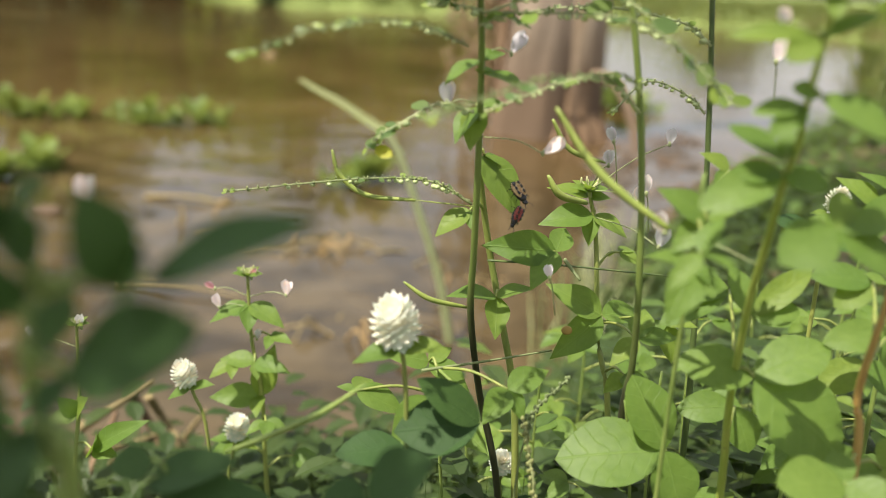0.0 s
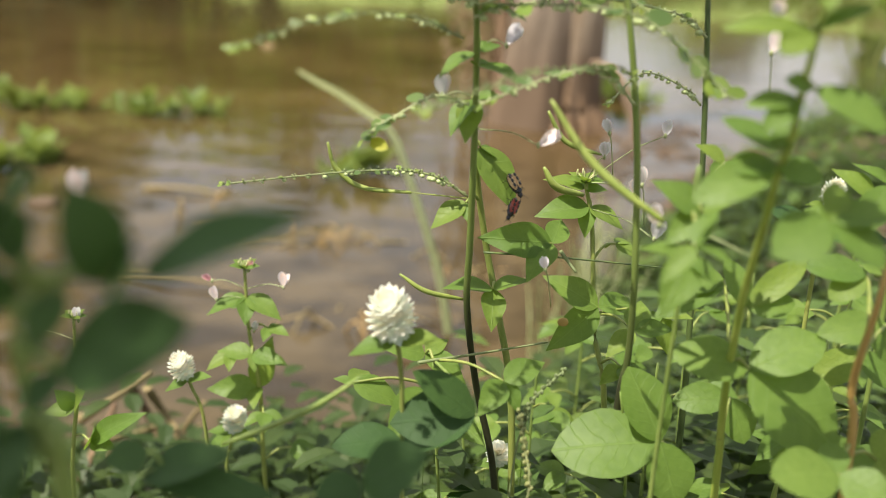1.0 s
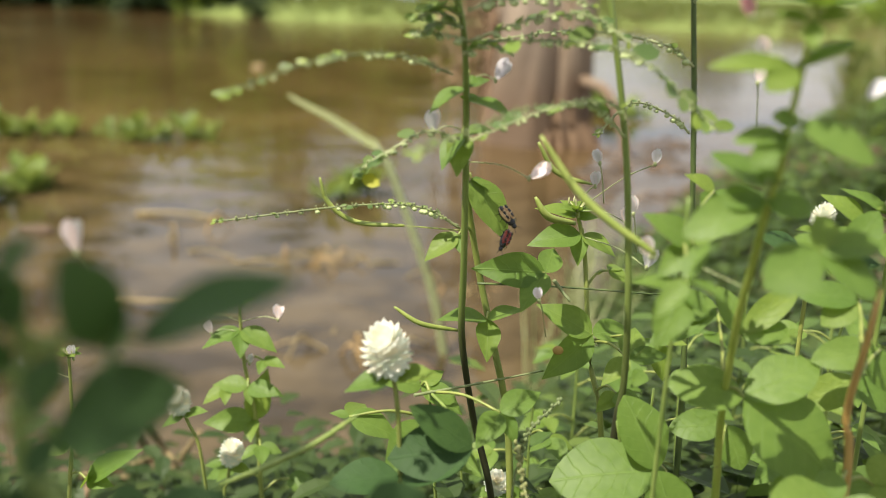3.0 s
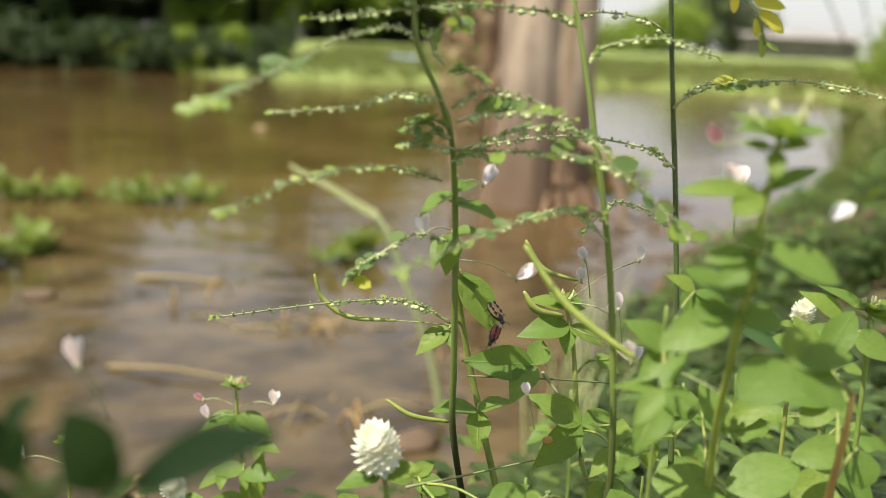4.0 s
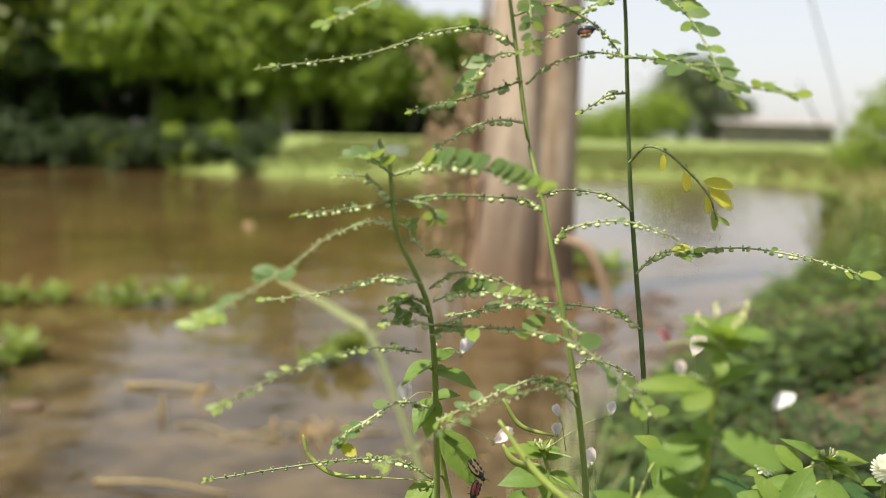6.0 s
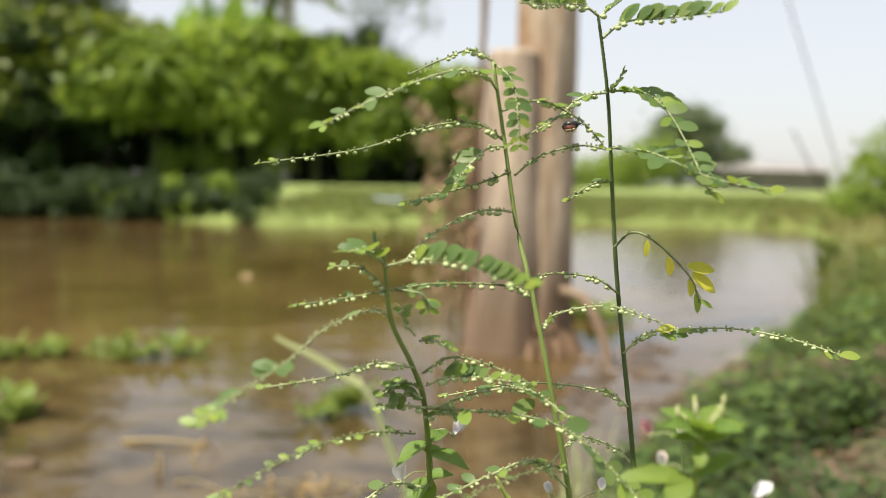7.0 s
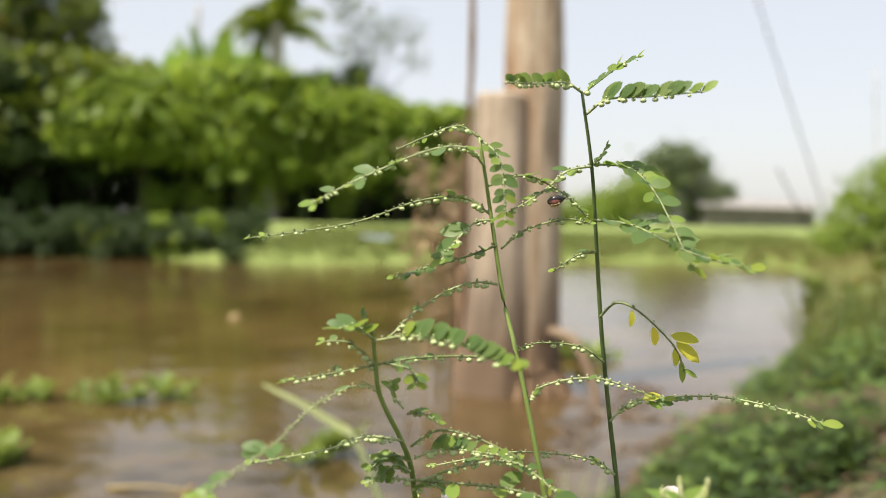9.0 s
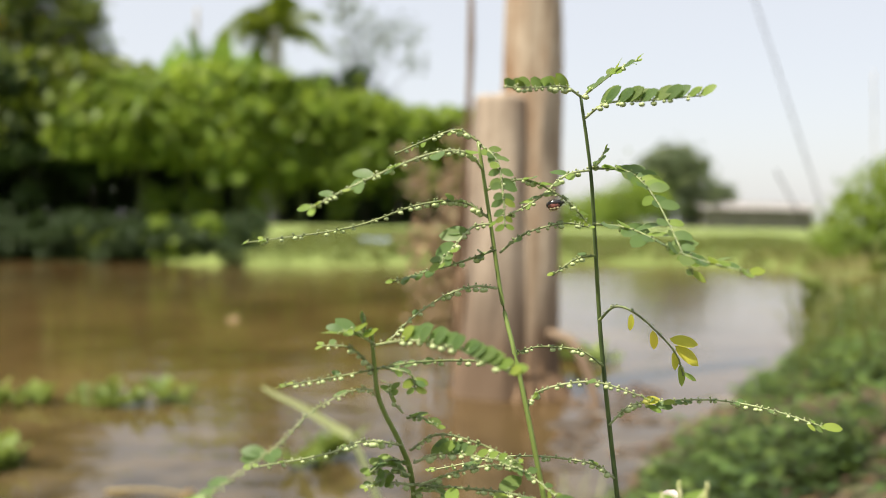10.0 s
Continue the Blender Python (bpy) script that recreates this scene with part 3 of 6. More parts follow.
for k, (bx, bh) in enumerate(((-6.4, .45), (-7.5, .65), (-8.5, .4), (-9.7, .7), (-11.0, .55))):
    bank_bush(bx, 18.0 + .2 * (k % 2), bh, 0.85, "hedge_leaf", 1500, 5 + k, "low bush on the far bank, shade put in its leaf colour")


# Tree shade over this bank is put into the bushes' leaf colour.
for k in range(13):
    bank_bush(-14.6 + .8 * k + .25 * math.sin(k * 4), 21.0 + .5 * (k % 3), (.35, .6, .25, .45)[k % 4], 1.3, "hedge_leaf", 1700, 120 + k, "tangled bush on the far bank, shade put in its leaf colour")


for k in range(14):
    bank_bush(-4.3 - .75 * k, 17.5 + .08 * (k % 3), (.5, .35, .6, .42)[k % 4], 1.0, "hedge_leaf", 1300, 150 + k, "rank weeds at the far water's edge, shade put in their colour")


def tall_left_tree():
    x, y = -11.0, 21.6
    r = random.Random(17)
    lo = [(-9.0, 21.3, 4.9, .35, .4, .45), (-8.6, 21.4, 4.3, .2, .3, .35), (-9.7, 21.3, 4.4, .5, .6, .5), (-8.5, 21.3, 5.6, .4, .4, .3)]
    for k in range(34):
        f = k / 33
        lo.append((-11.6 + r.uniform(-2.6, 2.6) * (1.1 - .45 * f), 21.6 + r.uniform(-1, 1), 4.3 + 6.6 * f, r.uniform(.5, 1.1), r.uniform(.5, 1), r.uniform(.35, .7)))
    for k in range(26):
        lo.append((-7.5 - 2.7 * r.random(), 20.6 + r.uniform(-.4, .4), 3.7 + 2.3 * r.random(), r.uniform(.25, .5), r.uniform(.3, .5), r.uniform(.25, .45)))
    root = tree("tall_tree", x, y, lo, 9000, 0.2, "hedge_leaf", "tall open-crowned tree rising above the thicket", 0.16, seed=91)
    # lighter leaf colour here stands for sunlight on these lobes
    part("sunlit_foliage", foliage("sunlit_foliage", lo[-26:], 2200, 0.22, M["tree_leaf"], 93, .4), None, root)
    part("withered_foliage", foliage("withered_foliage", [(-9.9, 20.9, 4.9, .35, .2, .4), (-9.2, 20.9, 5.1, .25, .2, .25), (-10.0, 20.9, 3.9, .3, .2, .35)], 330, 0.22, M["withered"], 92, .3), None, root, "orange withered leaves")


tall_left_tree()


def banana(x, y, h, n, seed, label="banana plant with broad upright leaves"):
    r = random.Random(seed)
    z = on_ground(x, y)
    root = thing("banana_plant", (x, y, z), label, "banana plant", "banana clump")
    bm = bmesh.new()
    heart = V((x, y, z + h * 0.55))
    tube(bm, smooth_path([(x, y, z - 0.05), (x + .05, y, z + h * .3), heart], 4), lambda u: 0.13 * (1 - 0.5 * u), 9, 0.1)
    part("pseudostem", bm, M["stem_green"], root)
    for i in range(n):
        a = i * 2.4 + r.random()
        lift = r.uniform(0.45, 1.3)
        length = h * r.uniform(0.5, 0.62)
        d = V((math.cos(a) * math.cos(lift), math.sin(a) * math.cos(lift) * 0.7, math.sin(lift)))
        tip = heart + d * length + V((0, 0, -length * 0.3 * (1 - lift / 1.5)))
        path = smooth_path([heart, heart + d * length * 0.5, tip], 6)
        verts, faces = [], []
        side = d.cross(V((0, 0, 1))).normalized()
        for k, p in enumerate(path):
            u = k / (len(path) - 1)
            w = 0.32 * max(0.06, math.sin(math.pi * min(1, 0.08 + 0.95 * u)) ** 0.6)
            nv = side.cross(d)
            tear = r.uniform(-0.03, 0.03)
            verts += [p - side * w + nv * (0.12 * w + tear), p, p + side * w + nv * (0.12 * w - tear)]
        for k in range(len(path) - 1):
            q = 3 * k
            faces += [(q, q + 1, q + 4, q + 3), (q + 1, q + 2, q + 5, q + 4)]
        part("leaf", raw_mesh("banana_leaf", [tuple(v) for v in verts], faces, M["banana_leaf"], True), None, root)


for bx, by, bh, bn, bs in ((-5.3, 21.4, 4.5, 9, 1), (-4.7, 21.8, 4.2, 8, 2), (-6.1, 21.6, 4.0, 8, 3), (-3.4, 21.6, 3.7, 7, 4), (-7.0, 21.2, 4.6, 5, 6), (-5.6, 21.9, 4.6, 8, 8), (-4.8, 21.2, 4.0, 7, 11)):
    banana(bx, by, bh, bn, bs)


def palm(x, y, h, seed):
    z = on_ground(x, y)
    root = thing("palm_tree", (x, y, z), "palm with a pale slender trunk behind the thicket", "palm")
    r = random.Random(seed)
    bm = bmesh.new()
    tube(bm, smooth_path([(x - .1, y, z - .05), (x, y, z + h * .5), (x + .05, y, z + h)], 6), lambda u: 0.19 - 0.03 * u, 10, 0.1)
    part("trunk", bm, M["palm_bark"], root)
    heart = V((x + .05, y, z + h))
    for i in range(15):
        a = i * 2.4
        lift = r.uniform(-0.2, 1.45)
        L = r.uniform(0.7, 1.35)
        d = V((math.cos(a) * math.cos(lift), math.sin(a) * math.cos(lift), math.sin(lift)))
        path = smooth_path([heart, heart + d * L * .5, heart + d * L * .85 + V((0, 0, -.25 * L))], 7)
        verts, faces = [], []
        for k, p in enumerate(path[1:-1]):
            s = d.cross(V((0, 0, 1))).normalized()
            for sg in (-1, 1):
                for j in range(3):
                    q = len(verts)
                    o = p + d * (0.05 * j)
                    reach = r.uniform(.6, 1.25)
                    verts += [o, o + (s * sg * 0.4 + d * .22 + V((0, 0, -.3))) * reach, o + d * 0.05]
                    faces.append((q, q + 1, q + 2))
        part("frond", raw_mesh("frond", [tuple(v) for v in verts], faces, M["tree_leaf"]), None, root)


palm(-3.62, 19.3, 4.5, 4)


def airy_tree(x, y, lobes, seed, count, label, mat="tree_far", size=0.16):
    tree("slender_tree", x, y, lobes, count, size, mat, label, 0.07, seed=seed)


airy_tree(-2.2, 26, [(-2.4, 26, 5.6, .9, .7, .6), (-1.4, 26, 6.0, .8, .6, .5), (-2.6, 26, 6.5, .7, .6, .4), (-.9, 26, 5.2, .4, .4, .3), (-3.0, 26, 6.9, .5, .5, .3)], 31, 750,
          "thin open-crowned tree against the sky")
tree("round_tree", -2.4, 24.0, [(-2.9, 24, 4.1, .6, .6, .5), (-2.4, 24, 3.6, .9, .8, .7), (-1.7, 24, 3.5, .6, .7, .5), (-3.3, 24, 3.9, .5, .6, .5), (-2.3, 24, 4.5, .35, .4, .3)], 3600, 0.18, "hedge_leaf", "dark round-crowned tree behind the bananas", 0.1, seed=33)

# right-hand distance
tree("round_tree", 8.0, 34, [(7.7, 34, 2.4, .9, 1, .8), (8.8, 34, 2.5, .9, 1, .8), (8.3, 34, 3.15, .8, 1, .6), (9.4, 34, 1.8, .6, .8, .7), (7.2, 34, 1.7, .6, .7, .6), (9.2, 34, 2.9, .5, .6, .4), (7.6, 34, 3.0, .4, .5, .35), (8.4, 34, 1.4, .9, .8, .5)], 5000, 0.22,
     "tree_far", "round olive-green tree beyond the pond", 0.12, seed=41)
tree("round_tree", 10.6, 36, [(10.5, 36, 1.9, .5, .5, .45), (10.9, 36, 2.0, .35, .5, .4)], 900, 0.18, "tree_far", "small round tree beside the shed", 0.07, seed=42)
tree("round_tree", 5.6, 28, [(5.3, 28, 1.3, .8, .7, .6), (6.0, 28, 1.6, .7, .7, .6), (4.7, 28, 1.2, .6, .6, .5)], 2600, 0.18, "tree_bright", "light green bushy tree beyond the pond", 0.07, seed=43)
tree("shrub", 3.0, 26, [(2.6, 26, .9, .9, .7, .45), (3.6, 26, 1.0, .8, .7, .5)], 2200, 0.16, "tree_bright", "light green shrub beyond the pond", 0.05, seed=44, category="shrub")
for far in [o for o in scene.objects if o.parent is None and o.name.split(".")[0] in ("broadleaf_tree", "tall_tree", "banana_plant", "palm_tree", "slender_tree", "round_tree", "shrub")]:
    set_back(far)
tree("shrub", 7.6, 16.5, [(7.35, 16.4, 1.0, .5, .6, .5), (7.75, 16.6, 1.4, .5, .6, .55), (8.2, 16.5, .9, .7, .6, .6), (7.0, 16.4, .6, .4, .5, .4)], 2000, 0.15, "tree_bright", "yellow-green shrub at the field's edge", 0.05, seed=45, category="shrub")
tree("shrub", 9.0, 17.6, [(8.75, 17.6, 1.8, .4, .5, .5), (9.4, 17.6, 2.1, .6, .6, .6), (9.3, 17.6, 1.2, .7, .6, .6)], 2200, 0.16, "tree_bright", "dark green shrub at the field's edge", 0.06, seed=46, category="shrub")


def shed():
    root = thing("shed", (12.6, 40, 0.3), "long low shed with a pale sheet roof and dark wall", "shed")
    def box(a, b):
        bm = bmesh.new()
        c = (V(a) + V(b)) / 2
        s = V(b) - V(a)
        bmesh.ops.create_cube(bm, size=1, matrix=Matrix.Translation(c) @ Matrix.Diagonal((*s, 1)))
        bmesh.ops.bevel(bm, geom=bm.edges[:], offset=0.02, segments=1, affect="EDGES")
        return bm
    part("wall", box((11.2, 40.0, 0.2), (15.9, 44, 1.5)), M["shade_wall"], root)
    bm = bmesh.new()
    lo = [(10.9, 39.6, 1.52), (16.2, 39.6, 1.46), (16.2, 42.2, 1.82), (10.9, 42.2, 1.88), (16.2, 44.4, 1.5), (10.9, 44.4, 1.55)]
    v = [bm.verts.new(p) for p in lo]
    bm.faces.new((v[0], v[1], v[2], v[3]))
    bm.faces.new((v[3], v[2], v[4], v[5]))
    bmesh.ops.solidify(bm, geom=bm.faces[:], thickness=0.06)
    part("roof", bm, M["roof"], root)
    set_back(root, 1.8)


shed()


def cable(name, a, b, sag, r, label, mat="wire"):
    bm = bmesh.new()
    mid = (V(a) + V(b)) / 2 - V((0, 0, sag))
    tube(bm, smooth_path([a, mid, b], 10), lambda u: r, 5)
    single(name, bm, M[mat], label, "cable")


cable("guy_wire", (5.27, 19.6, 9.0), (8.3, 19.6, 0.4), 0.0, 0.017, "slanting dark guy wire")
cable("thin_stake", (9.2, 20.0, 4.2), (9.35, 20.0, 0.3), 0.0, 0.016, "thin pale stake behind the shrubs", "palm_bark")
cable("thin_stake", (7.5, 21.0, 2.1), (8.5, 21.0, 0.3), 0.0, 0.02, "thin leaning dry stalk", "grey_bark")
cable("bare_pole", (-13.9, 50.7, 0.5), (-13.7, 50.7, 12.2), 0.0, 0.11, "thin pale bare pole among the trees", "palm_bark")


def blue_sheet():
    bm = bmesh.new()
    bmesh.ops.create_grid(bm, x_segments=8, y_segments=4, size=1, matrix=Matrix.Translation((-1.55, 20.1, on_ground(-1.55, 20.1) + 0.1)) @ Matrix.Diagonal((0.36, 0.3, 1, 1)))
    for v in bm.verts:
        v.co.z += 0.08 * noise.noise(v.co * 3)
    bmesh.ops.solidify(bm, geom=bm.faces[:], thickness=0.02)
    single("plastic_sheet", bm, M["blue_sheet"], "crumpled pale blue plastic sheet on the far bank", "sheet")


blue_sheet()


# ---- the trunk standing in the water ----
def weathered_log(bm, points, radius, sides=44, per=14, seed=0.0):
    """A log with shallow flutes and ridges along its grain."""
    path = smooth_path(points, per)
    rings = []
    for i, p in enumerate(path):
        u = i / (len(path) - 1)
        ring = []
        for k in range(sides):
            a = 2 * math.pi * k / sides
            c, d = math.cos(a), math.sin(a)
            flute = 0.15 * noise.noise((c * 1.3 + seed, d * 1.3, p.z * 1.6)) + 0.09 * noise.noise((c * 4 + seed, d * 4, p.z * 1.1)) + 0.05 * noise.noise((c * 12, d * 12 + seed, p.z * 2.5))
            r = radius(u) * (1 + flute)
            ring.append(bm.verts.new((p.x + c * r, p.y + d * r, p.z)))
        rings.append(ring)
    for lo, hi in zip(rings, rings[1:]):
        for k in range(sides):
            bm.faces.new((lo[k], lo[(k + 1) % sides], hi[(k + 1) % sides], hi[k])).smooth = True
    bm.faces.new(rings[0][::-1])
    bm.faces.new(rings[-1])
    return bm


def dead_trunk():
    Y = 4.55
    root = thing("dead_tree", (0.42, Y, -0.2), "weathered bare trunk with a cut stump standing in the pond", "dead tree")
    bm = weathered_log(bmesh.new(), [(0.45, Y, -0.3), (0.455, Y, 0.5), (0.465, Y, 1.2), (0.468, Y, 2.4), (0.47, Y, 3.6)], lambda u: 0.165 * (1 - u) ** 1.3 * 0.3 + 0.126, seed=2.0)
    part("trunk", bm, M["pale_bark"], root, "pale smooth weathered trunk")
    bm = weathered_log(bmesh.new(), [(0.29, Y - .05, -0.3), (0.30, Y - .05, 0.4), (0.315, Y - .04, 1.0), (0.325, Y - .03, 1.475)], lambda u: 0.17 - 0.028 * u + 0.05 * (1 - u) ** 4, seed=5.0)
    for v in bm.verts:
        if v.co.z > 1.4:
            v.co.z += 0.03 * noise.noise(v.co * 14) - 0.12 * max(0, v.co.x - .38)
    part("stump", bm, M["stump_bark"], root, "cut-off stump with a rough sawn top")
    for k, (x, y, z0, z1, r) in enumerate(((0.12, 4.5, -.3, .62, .035), (0.17, 4.42, -.3, .5, .04), (0.125, 4.6, .3, 2.9, .02), (.145, 4.62, .2, 1.5, .03))):
        bm = bmesh.new()
        tube(bm, smooth_path([(x - .03, y, z0), (x + .015 * (k % 3), y, (z0 + z1) / 2), (x + .01, y, z1)], 8), lambda u: r * (1.1 - 0.6 * u), 9, 0.5)
        part("bark_strip", bm, M["red_bark"], root, "loose reddish bark strip")
    for k in range(11):
        a = -math.pi * (0.04 + 0.92 * k / 10)
        bm = bmesh.new()
        x, y = 0.39 + math.cos(a) * 0.17, Y + math.sin(a) * 0.14
        tube(bm, smooth_path([(x, y, 0.36 - .08 * (k % 3)), (x + math.cos(a + .4 * (k % 2)) * .04, y + math.sin(a) * .03, .12), (x + math.cos(a) * .17, y + math.sin(a) * .12, -.1)], 5), lambda u: 0.014 + 0.02 * u, 8, 0.6)
        part("root_flare", bm, M["red_bark"], root, "reddish root at the waterline")
    bm = bmesh.new()
    tube(bm, smooth_path([(0.56, 4.4, .32), (0.66, 4.3, .28), (0.73, 4.2, .12), (0.76, 4.1, -.06)], 6), lambda u: 0.028 - .008 * u, 8, .3)
    part("root", bm, M["pale_bark"], root, "pale arching aerial root")


def dead_climber():
    """Dry brown growth that hangs beside the stump."""
    root = thing("dead_climber", (0.02, 4.7, 0.0), "dry brown climber with dead leaves beside the trunk", "dead plant")
    r = random.Random(31)
    leaves, faces = [], []
    for k in range(24):
        x0, x1 = r.uniform(-.1, .2), r.uniform(-.16, .2)
        top = r.uniform(.55, 1.32) - .5 * max(0, -x1)
        y = 4.7 + r.uniform(-.08, .12)
        path = smooth_path([(x0, y, -.12), ((x0 + x1) / 2 + r.uniform(-.04, .04), y, top * .5), (x1, y, top), (x1 + r.uniform(-.06, .03), y, top - r.uniform(0, .1))], 6)
        bm = bmesh.new()
        tube(bm, path, lambda u: .006 * (1 - .6 * u), 5, .2)
        part("dry_stem", bm, M["dry"], root)
        for p in path[4:]:
            for j in range(3):
                c = p + V((r.gauss(0, .03), r.gauss(0, .03), r.gauss(-.01, .03)))
                d = V((r.uniform(-.7, .7), r.uniform(-.7, .3), -1)).normalized() * r.uniform(.02, .05)
                w = d.cross(V((r.uniform(-1, 1), 1, .2))).normalized() * d.length * .3
                q = len(leaves)
                leaves += [tuple(c), tuple(c + d * .5 + w), tuple(c + d), tuple(c + d * .5 - w)]
                faces.append((q, q + 1, q + 2, q + 3))
    part("dead_leaves", raw_mesh("dead_leaves", leaves, faces, M["brown_leaf"]), None, root, "hanging dead brown leaves")


dead_climber()
dead_trunk()


# ---- on the water ----
def floating_patch(x, y, w, d, n, seed, label="floating patch of green water weed"):
    r = np.random.RandomState(seed)
    verts, faces = [], []
    heart = r.normal(size=(3, 2)) * .4
    for i in range(n):
        h = heart[i % 3] * (i % 5 > 0)
        cx, cy = x + h[0] * w + r.normal() * w * 0.28 + 0 * r.normal() * w * 0.5, y + h[1] * d + r.normal() * d * 0.8
        size = r.choice((.35, .5, .7, 1, 1.3))
        for k in range(8):
            a = k * 0.8 + r.rand()
            L = r.uniform(0.04, 0.085) * size
            dx, dy = math.cos(a), math.sin(a)
            lift = r.uniform(0.1, 1.5) * L
            q = len(verts)
            verts += [(cx, cy, 0.004), (cx + dx * L * .6 - dy * L * .4, cy + dy * L * .6 + dx * L * .4, .012 + lift * .7), (cx + dx * L, cy + dy * L, .014 + lift),
                      (cx + dx * L * .6 + dy * L * .4, cy + dy * L * .6 - dx * L * .4, .012 + lift * .7)]
            faces.append((q, q + 1, q + 2, q + 3))
    single("water_weed", raw_mesh("water_weed", verts, faces, M["float_leaf"]), None, label, "water weed", "floating weeds", "stuff")


for wx, wy, ww, wd, wn, ws in ((-1.98, 4.15, .2, .1, 13, 1), (-1.42, 4.1, .22, .08, 17, 2), (-2.3, 4.1, .16, .1, 9, 3), (-1.2, 4.15, .14, .05, 6, 9), (-1.45, 2.95, .13, .1, 14, 4), (-1.7, 2.85, .18, .14, 16, 5), (-.35, 3.15, .12, .05, 7, 6), (0.78, 5.75, .2, .12, 40, 8), (0.95, 5.6, .16, .1, 20, 10)):
    floating_patch(wx, wy, ww, wd, wn, ws)


def straw_heap(x, y, w, n, seed, label="drowned heap of dry straw", mat="dry"):
    r = random.Random(seed)
    bm = bmesh.new()
    for i in range(n):
        a = r.uniform(0, math.pi * 2)
        L = r.uniform(.4, 1) * w
        p = V((x + r.gauss(0, w * .25), y + r.gauss(0, w * .2), 0.0))
        q = p + V((math.cos(a) * L, math.sin(a) * L * .7, r.uniform(-.02, .0)))
        tube(bm, smooth_path([p - V((0, 0, .02)), (p + q) / 2 + V((0, 0, r.uniform(.01, .22) * w)), q], 3), lambda u: 0.0045 * (1 - .5 * u), 4)
    single("straw_heap", bm, M[mat], label, "straw", "drowned straw", "stuff")


for hx, hy, hw, hn, hs in ((-.36, 2.35, .24, 14, 1), (-.2, 1.75, .2, 6, 3), (-.78, 2.45, .3, 4, 4), (.05, 2.2, .16, 6, 6)):
    straw_heap(hx, hy, hw, hn, hs)


for hx, hy, hw, hn, hs in ((.72, 4.25, .2, 16, 8), (.86, 3.95, .2, 18, 9), (.6, 3.6, .16, 10, 10), (.95, 4.6, .22, 14, 11), (.75, 3.35, .14, 10, 12)):
    straw_heap(hx, hy, hw, hn, hs, "drowned dark brown twigs by the bank", "red_bark")


def mud_flats():
    """Low wet mud and rotten bits that break the surface by the bank."""
    r = random.Random(61)
    bm = bmesh.new()
    for k in range(95):
        u = r.random()
        x, y = .5 + .75 * u + r.gauss(0, .1), 3.3 + 2.6 * u + r.gauss(0, .22)
        if -.45 < pond_distance(np.array([x]), np.array([y]))[0] < .08:
            w = r.uniform(.03, .12)
            m = Matrix.Translation((x, y, -.004)) @ Matrix.Rotation(r.uniform(0, 3.1), 4, "Z") @ Matrix.Diagonal((w, w * r.uniform(.3, .7), r.uniform(.008, .03), 1))
            made = bmesh.ops.create_icosphere(bm, subdivisions=2, radius=1, matrix=m)
            for v in made["verts"]:
                v.co += V((noise.noise(v.co * 13), noise.noise(v.co * 13 + V((5, 0, 0))), .3 * noise.noise(v.co * 25))) * w * .35
    single("mud_lumps", bm, M["mud"], "wet dark mud and rotten bits at the water's edge", "mud", kind="stuff")


mud_flats()


def stick(p, q, r, label="dry reed stem lying in the shallows", mat="dry"):
    bm = bmesh.new()
    tube(bm, smooth_path([p, (V(p) + V(q)) / 2 + V((0, 0, .012)), q], 5), lambda u: r * (1.1 - .4 * u), 7, .2)
    single("reed", bm, M[mat], label, "reed stem", "drifting reeds")


stick((-.78, 1.95, .005), (-.46, 1.9, .006), .005)
stick((-1.0, 2.75, .004), (-.72, 2.72, .004), .008)
stick((-.5, 1.0, .05), (-.32, 1.1, .1), .004)
stick((-.36, 1.0, .05), (-.28, .98, .2), .004, "dry brown stalk on the muddy shore", "dry")


def drift(x, y, s, label, mat):
    bm = bmesh.new()
    ball(bm, (x, y, 0.005), s, (1, .8, .45), 9, 6)
    for v in bm.verts:
        v.co += v.normal * 0.3 * s * noise.noise(v.co * 14)
    single("drift_lump", bm, M[mat], label, "debris")


drift(-1.72, 7.6, .06, "pale lump floating on the pond", "dry")
drift(-1.2, 2.5, .055, "orange-brown lump floating on the pond", "litter")
drift(-.05, 1.62, .05, "brown lump in the shallow water", "litter")


# ---- near plants ----
def stem(root, points, r0, r1, mat, name="stem", label="", sides=9):
    bm = bmesh.new()
    tube(bm, smooth_path(points, 6), lambda u: r0 + (r1 - r0) * u, sides, 0.12)
    return part(name, bm, M[mat], root, label)


